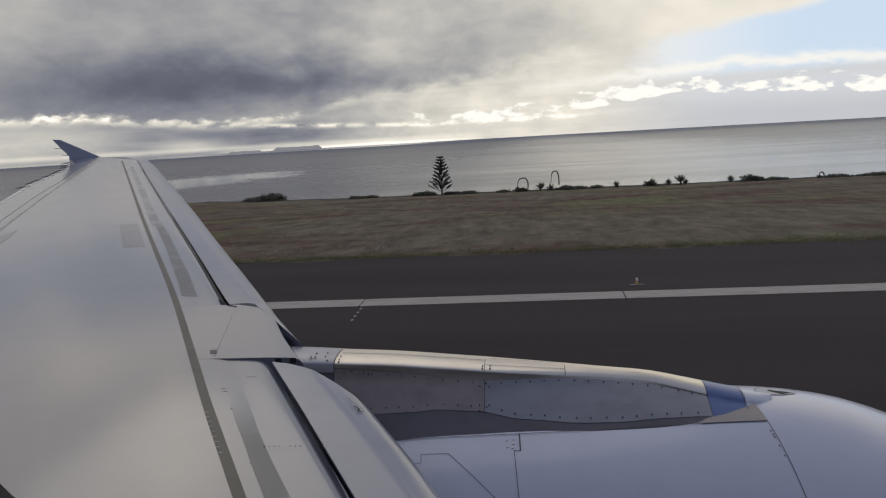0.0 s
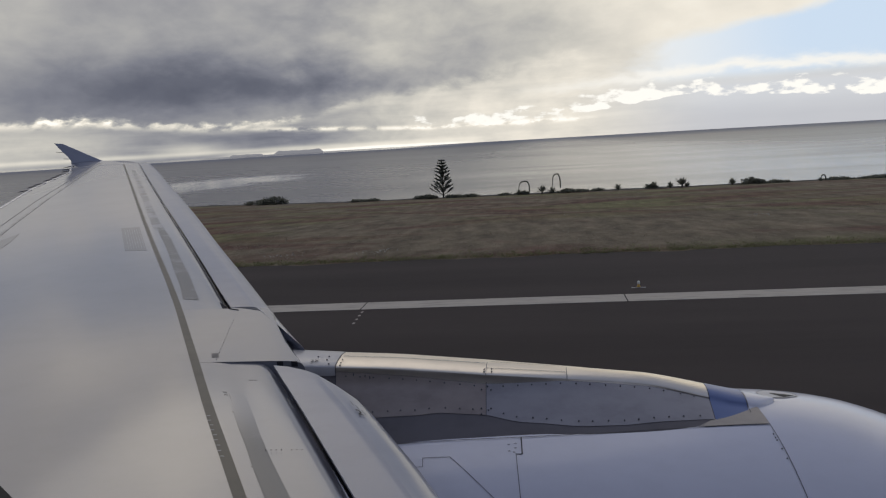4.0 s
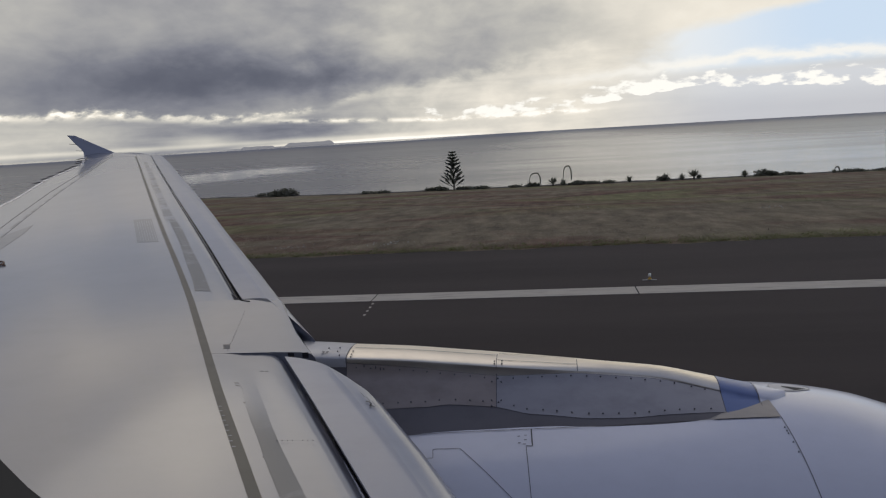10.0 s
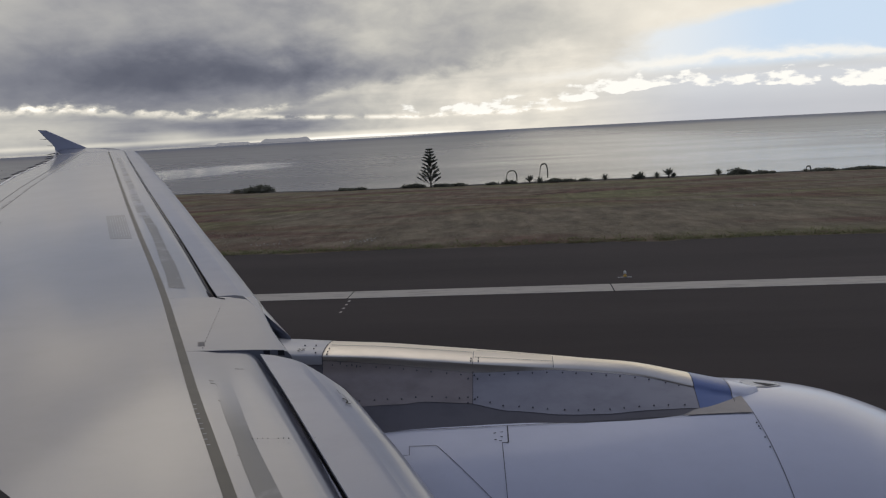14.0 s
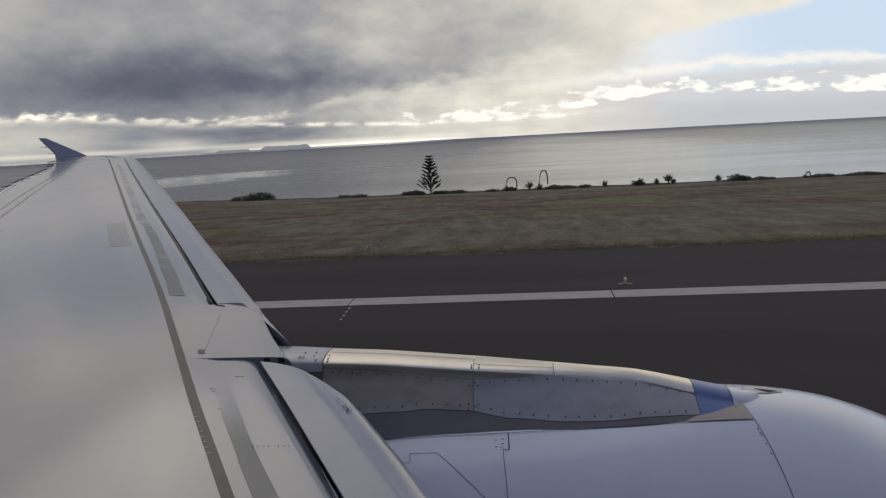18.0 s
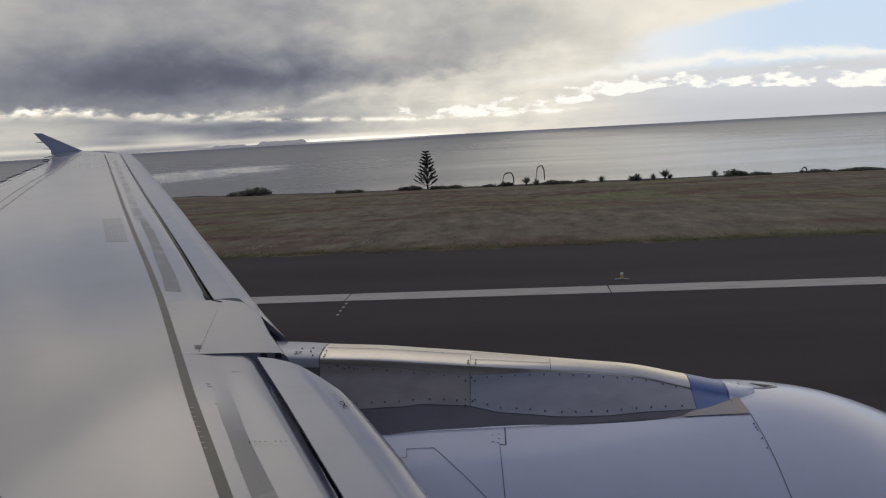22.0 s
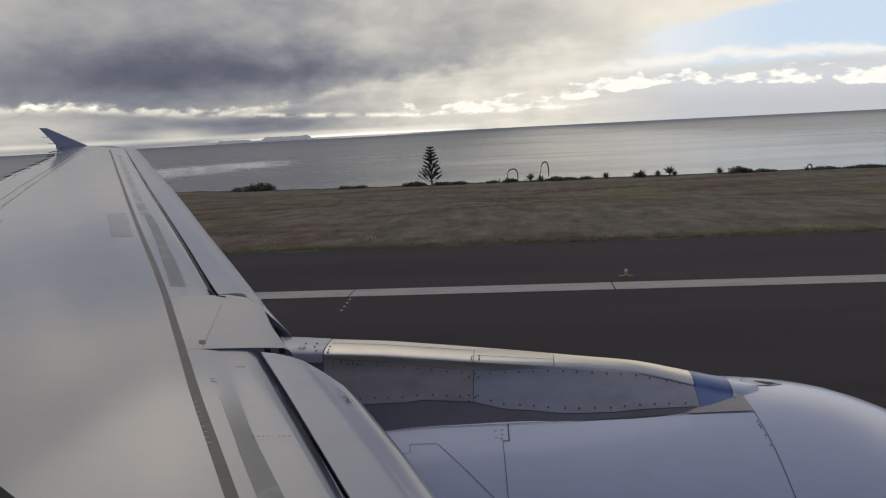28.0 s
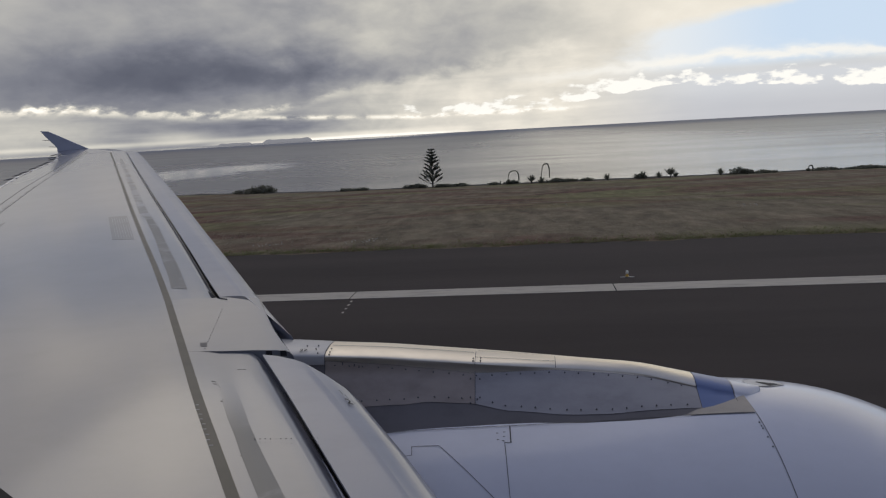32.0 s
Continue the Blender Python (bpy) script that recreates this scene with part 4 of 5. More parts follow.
rivets("cowl_fasteners", [(on_cowl(1.105 + 0.0022 * (d - 13), d, 0.0), (on_cowl(1.1, d, 1.0) - on_cowl(1.1, d)).normalized()) for d in (17, 18.3, 19.2, 22, 25)], nacelle, 0.004)
rivets("wing_fasteners", [p for p in pts if rng.random() < 0.6], wing, 0.0022)

for y, c, wide in ((3.63, 0.615, 0.022), (3.63, 0.585, 0.014), (3.47, 0.785, 0.022), (3.44, 0.785, 0.020), (3.26, 0.748, 0.020), (3.25, 0.79, 0.022), (2.76, 0.822, 0.024)):
    wing_quad("text_bar", [(y, c), (y + 0.007, c), (y + 0.005, c - wide), (y, c - wide)], BAY, 0.0012)

# slat-end gap shade as dark patches, and stencil bars on the fixed panel
wing_quad("slat_end_shade", [(4.98, 0.482), (4.87, 0.450), (4.752, 0.400), (4.785, 0.455), (4.84, 0.490)], GAP_SHADE, 0.005, label="dark wedge put in as gap shade at the slat's end")
wing_quad("stencil_bar", [(3.93, 0.75), (3.93, 0.71), (3.99, 0.70), (3.99, 0.74)], FASTENER, 0.0012)
wing_quad("slat_end_shade", [(4.40, 0.268), (4.14, 0.215), (4.08, 0.238), (4.15, 0.268)], RUBBER, 0.012, label="dark patch put in as gap shade at the slat's end")

cowl_patch("corner_plate", [(0.79, 14.25), (0.85, 11.2), (0.915, 9.6), (1.0, 7.6), (1.106, 4.9), (1.110, 8.5), (1.118, 13.0), (1.02, 13.5), (0.915, 13.9), (0.85, 14.1)], TAN, 0.005, "tan corner plate at the pylon's nose")
for c0, w0 in ((0.40, 0.035), (0.32, 0.035)):
    bm = bmesh.new()
    bm.faces.new([bm.verts.new(on_wing(3.8595, c, d)) for c, d in ((c0, -0.004), (c0 - w0, -0.004), (c0 - w0, -0.034), (c0, -0.034))])
    part("marker_block", bm, RUBBER, wing, smooth=False)
# writing: the slat's number by the pylon, and lines too small to read
def lettering(name, words, size, spot, mat, parent):
    """Writing laid on a surface: spot(u, v) gives the point u along the words and v up them."""
    curve = bpy.data.curves.new(name, "FONT")
    curve.body, curve.size, curve.offset = words, size, 0.0008
    flat_ob = new(name, curve)
    mesh = bpy.data.meshes.new_from_object(flat_ob)
    bpy.data.objects.remove(flat_ob)
    for v in mesh.vertices:
        v.co = spot(v.co.x, v.co.y)
    mesh.materials.clear()
    mesh.materials.append(mat)
    ob = new(name, mesh)
    ob.parent = parent
    return ob


lettering("number", "27", 0.043, lambda u, v: pylon_side(-1.268 + u, 0.62 - v / 0.17) + 0.010 * flank_normal(-1.268 + u, max(0.05, 0.62 - v / 0.17)), FASTENER, pylon)
lettering("number", "2", 0.058, lambda u, v: on_slat(3.21 + 1.3 * v, 0.77 + u / 0.33), RUBBER, slat_in)
for k in range(9):
    y = 2.84 + 0.046 * k
    c = along(SEAL, y) + 0.006 + 0.004 * (k % 2)
    wing_quad("text_bar", [(y, c + 0.016), (y + 0.006, c + 0.016), (y + 0.006, c), (y, c)], PATCH, 0.0036)
for x, d in ((-0.155, 19.0), (-0.155, 20.6), (-0.19, 19.3), (-0.185, 21.6), (-0.16, 22.0)):
    cowl_patch("text_bar", [(x, d), (x + 0.013, d), (x + 0.013, d + 0.22), (x, d + 0.22)], FASTENER, 0.003)
for k, dx in enumerate((0.0, 0.014, -0.01)):
    x, s_ = -1.02 + dx + 0.05 * k, 1.08 + 0.02 * k
    p = pylon_side(x, s_) + 0.011 * flank_normal(x, s_)
    bm = bmesh.new()
    t1, t2 = Vector((1, 0, 0)), flank_normal(x, s_).cross(Vector((1, 0, 0))).normalized()
    bm.faces.new([bm.verts.new(p + t1 * u * 0.0028 + t2 * v * 0.007) for u, v in ((-1, -1), (1, -1), (1, 1), (-1, 1))])
    part("text_bar", bm, FASTENER, pylon, smooth=False)
for y, f in ((3.30, 0.80), (3.26, 0.84), (3.22, 0.88)):
    g, fr = eased(GAP, y), eased(FRONT, y)
    bm = bmesh.new()
    bm.faces.new([bm.verts.new(on_wing(y + u, g + (fr - g) * (f + v), along([(0.72, -0.003), (0.86, -0.013), (1.0, -0.030)], f + v) * thick(y) + 0.009)) for u, v in ((0, 0), (0.05, 0.0), (0.05, 0.012), (0.0, 0.012))])
    part("text_bar", bm, FASTENER, wing, smooth=False)

# ---------------------------------------------------------------- fuselage, window, landing gear
R, CY, CZ = 1.975, -1.84, 4.5
bm = bmesh.new()
xs = [-9.0, -6, -3, -1.5, -0.17, 0.17, 1.5, 3, 6, 9.0]
angs = [math.degrees(math.asin(0.205 / R)) * s for s in (-1, 1)]
turns = sorted(set([round(a, 3) for a in np.linspace(-180, 180, 49)] + [round(a, 3) for a in angs]))
turns = [a for a in turns if not (-angs[1] < a < angs[1] and abs(a) + 0.01 < angs[1])]
vs = {}
for i, x in enumerate(xs):
    for j, a in enumerate(turns[:-1]):
        vs[i, j] = bm.verts.new((x, CY + R * math.cos(radians(a)), CZ + R * math.sin(radians(a))))
n = len(turns) - 1
for i in range(len(xs) - 1):
    for j in range(n):
        lo = turns[j]
        if xs[i] == -0.17 and abs(lo + angs[1]) < 0.01:
            continue
        bm.faces.new((vs[i, j], vs[i, (j + 1) % n], vs[i + 1, (j + 1) % n], vs[i + 1, j]))
for i in (0, len(xs) - 1):
    bm.faces.new([vs[i, j] for j in range(n)])
fuselage = part("fuselage", bm, FUSELAGE, airliner, "grey-blue fuselage skin")

WX, WZ, WW, WH, WR = 0.0002, 4.5801, 0.11, 0.15, 0.05


def rounded(w_, h_, r_, k=48):
    out = []
    for i in range(k):
        a = 2 * math.pi * i / k
        cx, cz = (w_ - r_) * (1 if math.cos(a) >= 0 else -1), (h_ - r_) * (1 if math.sin(a) >= 0 else -1)
        out.append((WX + cx + r_ * math.cos(a), WZ + cz + r_ * math.sin(a)))
    return out


bm = bmesh.new()
loops = [[(x, 0.12, z) for x, z in rounded(WW, WH, WR)], [(x, 0.06, z) for x, z in rounded(WW + 0.02, WH + 0.02, WR + 0.015)],
         [(x, 0.045, z) for x, z in rounded(WW + 0.035, WH + 0.035, WR + 0.02)], [(x, 0.05, z) for x, z in rounded(0.26, 0.30, 0.05)],
         [(x, 0.12, z) for x, z in rounded(0.26, 0.30, 0.05)], [(x, 0.12, z) for x, z in rounded(WW, WH, WR)]]
grid(bm, loops, close=True)
bmesh.ops.remove_doubles(bm, verts=bm.verts[:], dist=0.0002)
part("window_frame", bm, TRIM, fuselage, "dark moulded cabin window frame")

gear = bmesh.new()
tube(gear, [(-3.9, 1.9, 3.0), (-3.9, 1.9, 1.4), (-3.9, 1.9, 0.58)], (0.13, 0.12, 0.11), 12)
tube(gear, [(-3.9, 1.45, 0.58), (-3.9, 2.35, 0.58)], (0.07, 0.07), 10)
gear_leg = part("gear_leg", gear, STEEL, airliner, "steel main gear leg")
for y in (1.5, 2.3):
    bm = bmesh.new()
    prof = [(0.25, -0.14), (0.44, -0.18), (0.545, -0.17), (0.58, -0.11), (0.585, 0), (0.58, 0.11), (0.545, 0.17), (0.44, 0.18), (0.25, 0.14)]
    grid(bm, [[(-3.9 + r * math.cos(2 * math.pi * k / 32), y + o, 0.585 + r * math.sin(2 * math.pi * k / 32)) for r, o in prof] for k in range(33)])
    bmesh.ops.remove_doubles(bm, verts=bm.verts[:], dist=0.0005)
    part("wheel", bm, RUBBER, gear_leg, "black tyre")

# ---------------------------------------------------------------- plants along the cliff edge
def blade(bm, base, tip, width, bend=0.0):
    """A tapered leaf blade with a fold along it."""
    base, tip = Vector(base), Vector(tip)
    d = tip - base
    side = d.cross(Vector((0, 0, 1)))
    side = side.normalized() if side.length > 1e-4 else Vector((1, 0, 0))
    mid = base + d * 0.5 + Vector((0, 0, bend))
    a, b = bm.verts.new(base - side * width * 0.4), bm.verts.new(base + side * width * 0.4)
    c, e = bm.verts.new(mid - side * width), bm.verts.new(mid + side * width)
    t = bm.verts.new(tip)
    bm.faces.new((a, b, e, c))
    bm.faces.new((c, e, t))


def norfolk_pine(x, y, height, label, seed):
    rng = random.Random(seed)
    tree = holder("norfolk_pine", (x, y, ground_z(y)), label, "tree")
    bm = bmesh.new()
    tube(bm, [(0, 0, -0.1), (0.03, 0, height * 0.3), (-0.02, 0.01, height * 0.65), (0, 0, height)], (0.13, 0.11, 0.07, 0.02), 10)
    part("trunk", bm, BARK, tree)
    bm = bmesh.new()
    z = height * 0.09
    while z < height * 0.985:
        f = z / height
        reach = height * (0.31 * (1 - f) ** 0.8 + 0.035)
        n = 6 if f < 0.85 else 4
        turn = rng.uniform(0, 6.28)
        for k in range(n):
            a = turn + 6.2832 * k / n + rng.uniform(-0.2, 0.2)
            r = reach * rng.uniform(0.78, 1.08)
            rise = r * (0.58 - 0.2 * f)
            d = Vector((math.cos(a), math.sin(a), 0))
            limb = bmesh.new()
            tube(limb, [Vector((0, 0, z)) + d * r * g + Vector((0, 0, rise * g ** 1.3)) for g in (0, 0.4, 0.75, 1.0)], (0.04, 0.034, 0.028, 0.012), 5)
            part("limb", limb, BARK, tree)
            lo = 0.52 - 0.35 * f
            for i in range(46):
                g = lo + (1 - lo) * i / 45
                p = Vector((0, 0, z)) + d * r * g + Vector((0, 0, rise * g ** 1.3))
                for s_ in (-1, 1):
                    out = Vector((-d.y, d.x, 0)) * s_ * rng.uniform(0.3, 1.0) + d * 0.6 + Vector((0, 0, rng.uniform(0.0, 0.9)))
                    blade(bm, p, p + out.normalized() * rng.uniform(0.22, 0.42), 0.11)
        z += height * (0.122 - 0.052 * f)
    part("crown", bm, PINE, tree, "dark tiers of needles", smooth=False)
    return tree


def shrub(x, y, wide, high, seed, label="low dark green shrub on the cliff edge"):
    """A low bush: short stems and many small leaves in uneven clumps."""
    rng = random.Random(seed)
    bush = holder("shrub", (x, y, ground_z(y)), label, "bush", "shrubs along the cliff edge")
    bm = bmesh.new()
    for k in range(max(6, int(wide * 4))):
        cx, cy = rng.uniform(-0.5, 0.5) * wide, rng.uniform(-0.35, 0.35) * min(wide, 3.0)
        top = high * (1 - (2 * abs(cx) / wide) ** 2 * 0.6) * rng.uniform(0.6, 1.0)
        if k % 3 == 0:
            stem = bmesh.new()
            tube(stem, [(cx * 0.8, cy * 0.8, -0.1), (cx, cy, top * 0.8)], (0.035, 0.014), 4)
            part("stem", stem, BARK, bush)
        for i in range(85):
            p = Vector((cx + rng.gauss(0, 0.3), cy + rng.gauss(0, 0.3), max(0.05, top * rng.uniform(0.1, 1.0))))
            q = Vector((rng.gauss(0, 1), rng.gauss(0, 1), rng.gauss(0.5, 0.7))).normalized()
            blade(bm, p, p + q * rng.uniform(0.18, 0.36), 0.095)
    part("leaves", bm, LEAF, bush, smooth=False)
    return bush


def rosette(x, y, high, seed, trunk=0.0, stalk=None, lean=1):
    """An agave: a rosette of broad pointed leaves, some with an arching flower spike."""
    rng = random.Random(seed)
    plant = holder("agave", (x, y, ground_z(y)), "agave rosette with an arching flower spike" if stalk else "spiky agave rosette on the cliff edge", "agave", "agaves along the cliff edge")
    bm = bmesh.new()
    for k in range(52):
        a, tilt = rng.uniform(0, 6.28), rng.uniform(-0.05, 1.45)
        L = high * rng.uniform(0.75, 1.12)
        base = Vector((0.1 * math.cos(a), 0.1 * math.sin(a), trunk))
        blade(bm, base, base + Vector((math.cos(a) * math.cos(tilt), math.sin(a) * math.cos(tilt), math.sin(tilt))) * L, 0.10 * high, 0.06)
    part("leaves", bm, LEAF, plant, smooth=False)
    bm = bmesh.new()
    tube(bm, [(0, 0, -0.1), (0.03, 0, trunk + 0.05)], (0.14, 0.12), 8)
    part("stem", bm, BARK, plant)
    if stalk:
        tall, span, drop = stalk
        bm = bmesh.new()
        p_, r_ = [], []
        for i in range(31):
            f = i / 30
            if f < 0.5:
                g = f / 0.5
                p_.append((lean * span * 0.28 * g ** 1.6, 0, tall * (1 - (1 - g) ** 1.9) * 0.93))
            else:
                a = math.pi * (f - 0.5) / 0.5
                g = (f - 0.5) / 0.5
                p_.append((lean * span * (0.28 + 0.36 * (1 - math.cos(min(a * 1.4, math.pi)))), 0, tall * 0.93 + tall * 0.07 * math.sin(min(a * 1.4, math.pi)) - drop * max(0.0, g - 0.45) / 0.55))
            r_.append(0.05 + 0.05 * min(1, max(0, (f - 0.2) * 3)))
        r_[-1] = 0.03
        tube(bm, p_, r_, 8)
        part("flower_spike", bm, STALK, plant, "arched flower spike")
    return plant


norfolk_pine(-14.3, 120.0, 6.05, "young Norfolk pine with open upswept tiers", 3)
for k, (x, wide, high) in enumerate(((-50.6, 5.0, 0.9), (-46.6, 5.0, 1.7), (-28.2, 2.4, 0.5), (-26.2, 1.8, 0.4), (-17.4, 2.6, 0.75), (-16.2, 1.6, 0.6), (-12.8, 2.3, 0.55),
                                      (-10.0, 2.6, 0.42), (-4.4, 1.6, 0.3), (-1.7, 1.8, 0.5), (4.8, 2.6, 0.55), (6.9, 2.0, 0.35), (10.0, 1.8, 0.35), (17.1, 1.8, 0.6), (31.2, 3.0, 1.0),
                                      (35.0, 3.2, 0.35), (43.2, 3.0, 0.35), (48.4, 4.8, 0.4), (55.5, 4.0, 0.5), (67.2, 3.4, 1.9), (70.0, 4.2, 2.7), (-79.5, 3.6, 1.4))):
    shrub(x, edge_y(x) - 2.0, wide, high, 20 + k)
for k in range(14):
    x = -91.0 - 5.4 * k
    shrub(x, edge_y(x) - 2.5, 5.6 + 0.8 * math.sin(k * 2.1), 1.7 + 0.7 * math.sin(k * 1.3), 60 + k, "tall dark hedge bush on the cliff edge")
rosette(-2.5, 119.0, 0.9, 1, 0.0, (2.05, 1.7, 1.5), 1)
rosette(2.65, 118.5, 1.0, 2, 0.0, (2.9, 1.25, 2.0), 1)
rosette(61.0, 112.5, 0.7, 4, 0.0, (1.9, 1.5, 1.4), 1)
rosette(-82.0, edge_y(-82.0) - 2.4, 0.8, 5, 0.0, (3.4, 0.9, 2.6), 1)
rosette(40.4, 114.8, 0.6, 3, 0.0, (0.85, 0.65, 0.7), 1)
for k, (x, high, trunk) in enumerate(((1.1, 1.15, 0.3), (12.5, 0.95, 0.1), (17.6, 1.05, 0.2), (19.9, 0.9, 0.1), (21.6, 1.25, 0.4), (22.3, 0.7, 0.1), (28.6, 0.9, 0.2))):
    rosette(x, edge_y(x) - 2.2, high, 40 + k, trunk)

# grass tufts and flowers
rng = random.Random(8)
bm = bmesh.new()
for k in range(2400):
    y = 29.2 + 86 * rng.random() ** 1.7
    x = rng.uniform(-0.75, 0.5) * y * 1.1
    s_ = rng.uniform(0.04, 0.13) * (1 + (y - 29) / 90)
    for i in range(6):
        blade(bm, (x + rng.gauss(0, 0.14), y + rng.gauss(0, 0.1), ground_z(y) - 0.03), (x + rng.gauss(0, 0.2), y + rng.gauss(0, 0.2), ground_z(y) + s_ * rng.uniform(0.3, 0.9)), 0.010)
tagged(part("grass_tufts", bm, STRAW, smooth=False), "dry straw-coloured grass tufts", "grass", kind="stuff")
bm = bmesh.new()
for k in range(2600):
    x, y = rng.uniform(-30, 24), 28.75 + abs(rng.gauss(0, 0.55))
    for i in range(4):
        blade(bm, (x + rng.gauss(0, 0.1), y + rng.gauss(0, 0.1), -0.03), (x + rng.gauss(0, 0.16), y + rng.gauss(0, 0.16), rng.uniform(0.02, 0.09)), 0.012)
tagged(part("verge_grass", bm, VERGE, smooth=False), "rough green verge grass along the asphalt", "grass", kind="stuff")
bm = bmesh.new()
for cx, cy, n in ((-6.6, 31.2, 34), (-10.5, 31.0, 14), (12.0, 44.0, 18), (2.0, 52.0, 14)):
    for i in range(n):
        px, py = cx + rng.gauss(0, 0.5), cy + rng.gauss(0, 0.2)
        p = Vector((px, py, ground_z(py) + rng.uniform(0.05, 0.2)))
        blade(bm, p, p + Vector((rng.gauss(0, 0.05), rng.gauss(0, 0.05), 0.05)), 0.03)
tagged(part("wild_flowers", bm, PETAL, smooth=False), "small white wild flowers in the grass", "flowers", kind="stuff")


# runway edge lamps
def edge_lamp(x):
    lamp = holder("runway_lamp", (x, 22.06, 0), "small yellow and white runway edge lamp on a plate", "lamp", "runway edge lamps")
    bm = bmesh.new()
    box(bm, -0.26, 0.26, -0.05, 0.05, 0.0, 0.012, 0.004)
    part("plate", bm, PATCH, lamp)
    bm = bmesh.new()
    tube(bm, [(0, 0, 0.03), (0, 0, 0.06), (0, 0, 0.065), (0, 0, 0.13)], (0.07, 0.07, 0.045, 0.04), 12)
    part("stem", bm, YELLOW, lamp)
    bm = bmesh.new()
    tube(bm, [(0, 0, 0.13), (0, 0, 0.145), (0, 0, 0.21), (0, 0, 0.245), (0, 0, 0.255)], (0.045, 0.058, 0.054, 0.04, 0.016), 14)
    part("lens", bm, GLASS, lamp, "pale glass lens")
    return lamp


first = edge_lamp(2.84)
first.scale = (0.78, 0.78, 0.78)
for x in (-57.16, 62.84):
    copy_thing(first, Matrix.Translation((x, 22.06, 0)))


def guide_post(x, y, tall):
    """A yellow frangible post with a pale head, on its own foot."""
    post = holder("guide_post", (x, y, ground_z(y)), "yellow frangible taxiway post with a pale head", "post", "posts at the taxiway mouth")
    bm = bmesh.new()
    box(bm, -0.16, 0.16, -0.16, 0.16, 0.0, 0.03, 0.008)
    part("foot", bm, STEEL, post)
    bm = bmesh.new()
    tube(bm, [(0, 0, 0.03), (0, 0, 0.08), (0, 0, 0.10), (0, 0, tall - 0.16)], (0.07, 0.07, 0.045, 0.045), 12)
    part("stem", bm, YELLOW, post)
    bm = bmesh.new()
    tube(bm, [(0, 0, tall - 0.16), (0, 0, tall - 0.15), (0, 0, tall - 0.03), (0, 0, tall)], (0.06, 0.105, 0.10, 0.05), 14)
    part("head", bm, GLASS, post, "pale glass head")
    return post


for x, y, tall in ((58.3, 34.2, 0.62), (58.1, 29.0, 0.72), (58.45, 26.0, 0.72), (57.06, 37.4, 0.95), (57.95, 31.6, 0.5)):
    guide_post(x, y, tall)

cabinet = holder("control_cabinet", (57.66, 35.4, ground_z(35.4)), "small white control cabinet on the grass", "cabinet")
bm = bmesh.new()
box(bm, -0.34, 0.34, -0.24, 0.24, -0.05, 0.10, 0.01)
part("plinth", bm, PATCH, cabinet, "grey concrete plinth", smooth=False)
bm = bmesh.new()
box(bm, -0.29, 0.29, -0.19, 0.19, 0.10, 0.86, 0.012)
part("body", bm, WHITE, cabinet, smooth=False)
bm = bmesh.new()
box(bm, -0.33, 0.33, -0.24, 0.23, 0.86, 0.91, 0.01)
part("roof", bm, WHITE, cabinet, smooth=False)
bm = bmesh.new()
box(bm, -0.24, 0.24, -0.203, -0.188, 0.15, 0.81, 0.004)
door = part("door", bm, WHITE, cabinet, smooth=False)
bm = bmesh.new()
box(bm, 0.17, 0.20, -0.225, -0.20, 0.42, 0.54, 0.005)
part("handle", bm, FASTENER, door, "dark handle", smooth=False)

# ---------------------------------------------------------------- house and trees back along the coast
house = holder("house", (-124.0, 112.0, ground_z(112.0)), "white flat-roofed house among dark trees", "house")
bm = bmesh.new()
box(bm, -5, 5, -4, 4, -0.4, 5.6, 0.04)
part("wall", bm, RENDERED, house, "white rendered wall", smooth=False)
bm = bmesh.new()
box(bm, -5.3, 5.3, -4.3, 4.3, 5.6, 5.9, 0.04)
part("roof", bm, PATCH, house, "grey flat roof", smooth=False)
for x in (-3.2, 0.0, 3.2):
    for z in (0.9, 3.6):
        bm = bmesh.new()
        box(bm, x - 0.55, x + 0.55, -4.06, -3.98, z, z + 1.3, 0.01)
        window = part("window", bm, RUBBER, house, "dark window", smooth=False)
        bm = bmesh.new()
        box(bm, x - 0.68, x + 0.68, -4.14, -4.0, z - 0.12, z - 0.02, 0.01)
        part("sill", bm, PATCH, window, smooth=False)


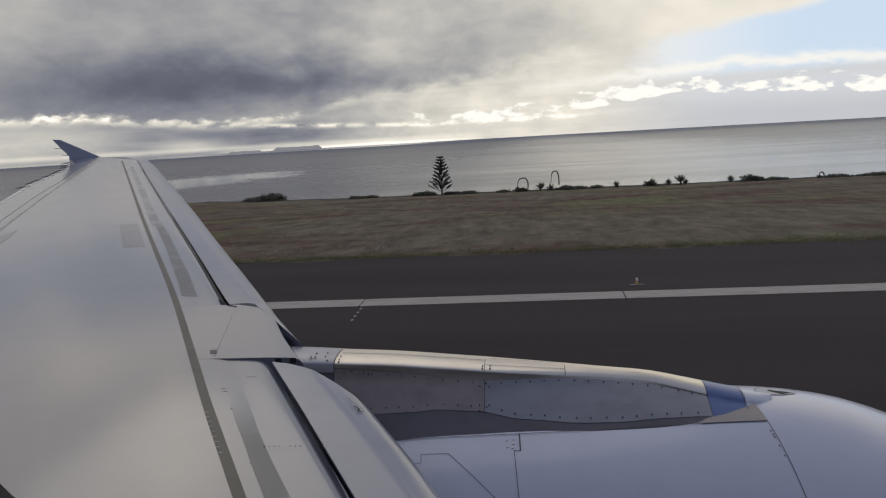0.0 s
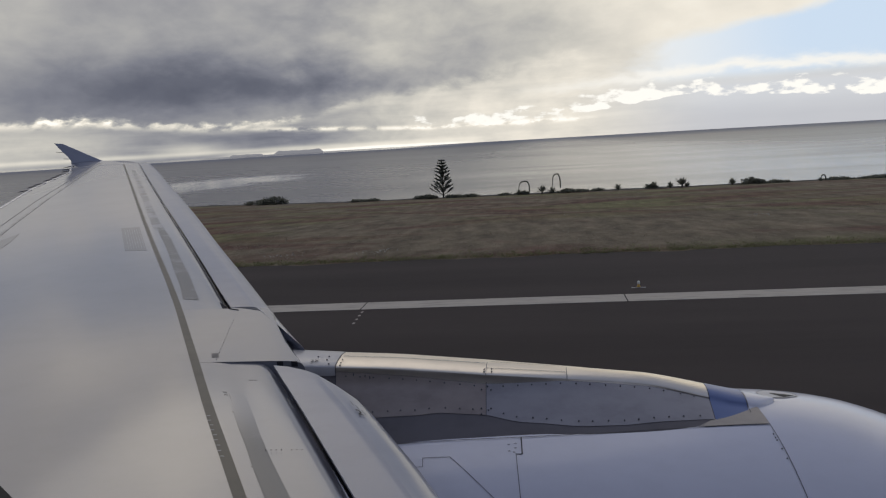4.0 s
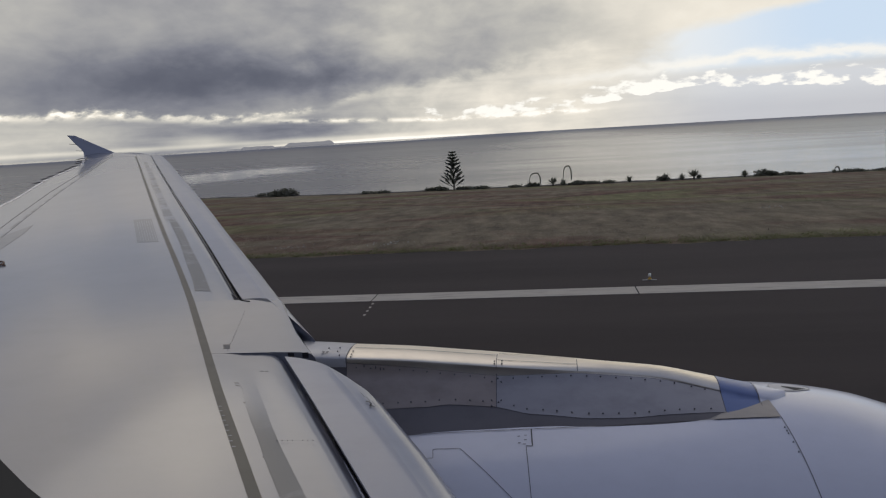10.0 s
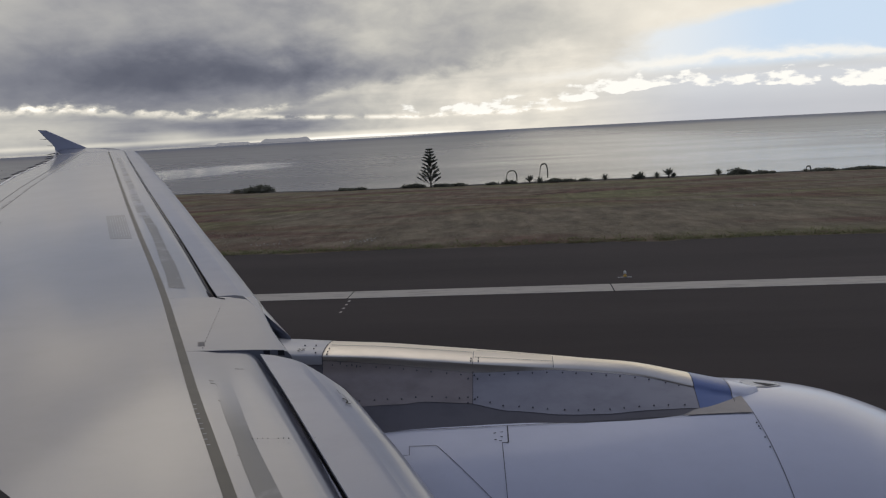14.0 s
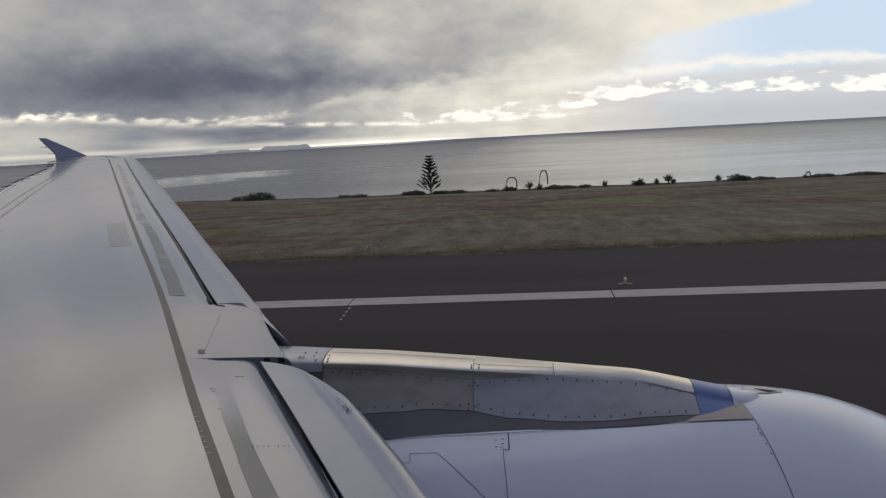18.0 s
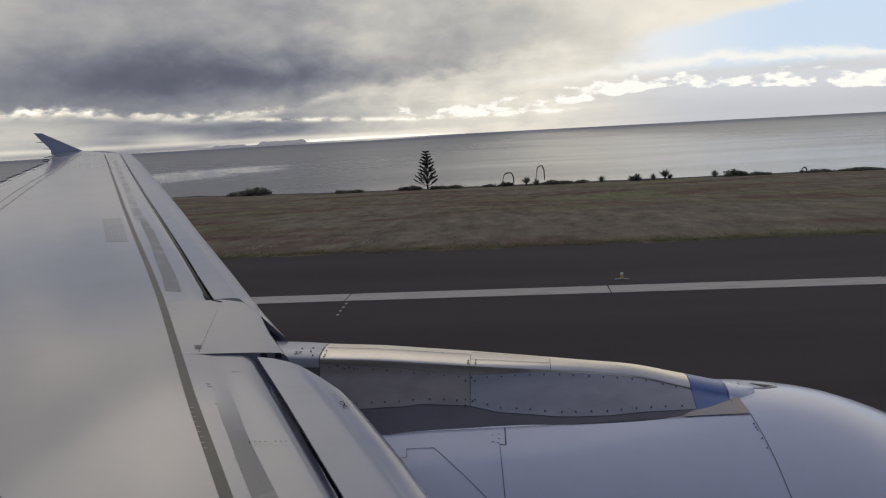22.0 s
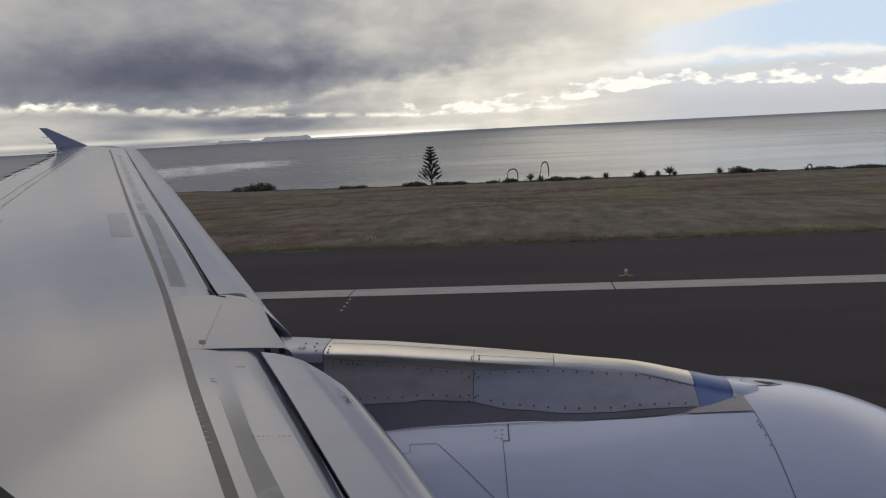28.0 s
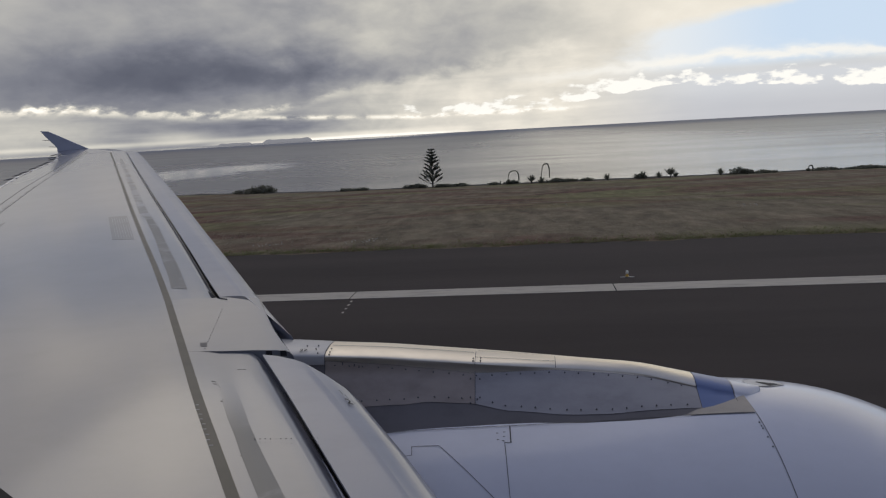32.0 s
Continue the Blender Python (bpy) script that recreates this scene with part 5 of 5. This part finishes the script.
def leafy_tree(x, y, height, seed):
    rng = random.Random(seed)
    tree = holder("coast_tree", (x, y, ground_z(y)), "dark broad-crowned tree behind the house", "tree", "trees by the house")
    bm = bmesh.new()
    tube(bm, [(0, 0, -0.2), (0.1, 0, height * 0.3), (0.05, 0.1, height * 0.6)], (0.28, 0.2, 0.08), 8)
    part("trunk", bm, BARK, tree)
    bm = bmesh.new()
    for k in range(26):
        a, r = rng.uniform(0, 6.28), height * 0.36 * math.sqrt(rng.random())
        c = Vector((r * math.cos(a), r * math.sin(a), height * rng.uniform(0.35, 0.9) - r * 0.35))
        for i in range(60):
            p = c + Vector((rng.gauss(0, 0.5), rng.gauss(0, 0.5), rng.gauss(0, 0.35)))
            q = Vector((rng.gauss(0, 1), rng.gauss(0, 1), rng.gauss(0.3, 0.8))).normalized()
            blade(bm, p, p + q * rng.uniform(0.3, 0.6), 0.12)
        if k % 4 == 0:
            limb = bmesh.new()
            tube(limb, [(0.05, 0, height * 0.35), tuple(c * 0.6 + Vector((0, 0, height * 0.15))), tuple(c)], (0.1, 0.06, 0.02), 6)
            part("limb", limb, BARK, tree)
    part("crown", bm, LEAF, tree, smooth=False)
    return tree


for k, (x, y, h) in enumerate(((-112, 114, 6.5), (-106, 116, 5.5), (-135, 110, 7.5), (-143, 116, 6.0))):
    leafy_tree(x, y, h, 90 + k)

# ---------------------------------------------------------------- islands on the horizon
def island(a0, a1, high, seed, label):
    """A long flat-topped island, far out: azimuths in degrees from +y."""
    bm = bmesh.new()
    rows = []
    for i in range(25):
        f = i / 24
        a = radians(a0 + (a1 - a0) * f)
        h = high * min(1, f / 0.10, (1 - f) / 0.06) * (0.85 + 0.22 * noise.noise((f * 5, seed, 0)))
        rows.append([(d * math.sin(a), d * math.cos(a), -25 + z) for d, z in ((4700, -1), (4730, h), (4800, h), (4850, -1))])
    grid(bm, rows)
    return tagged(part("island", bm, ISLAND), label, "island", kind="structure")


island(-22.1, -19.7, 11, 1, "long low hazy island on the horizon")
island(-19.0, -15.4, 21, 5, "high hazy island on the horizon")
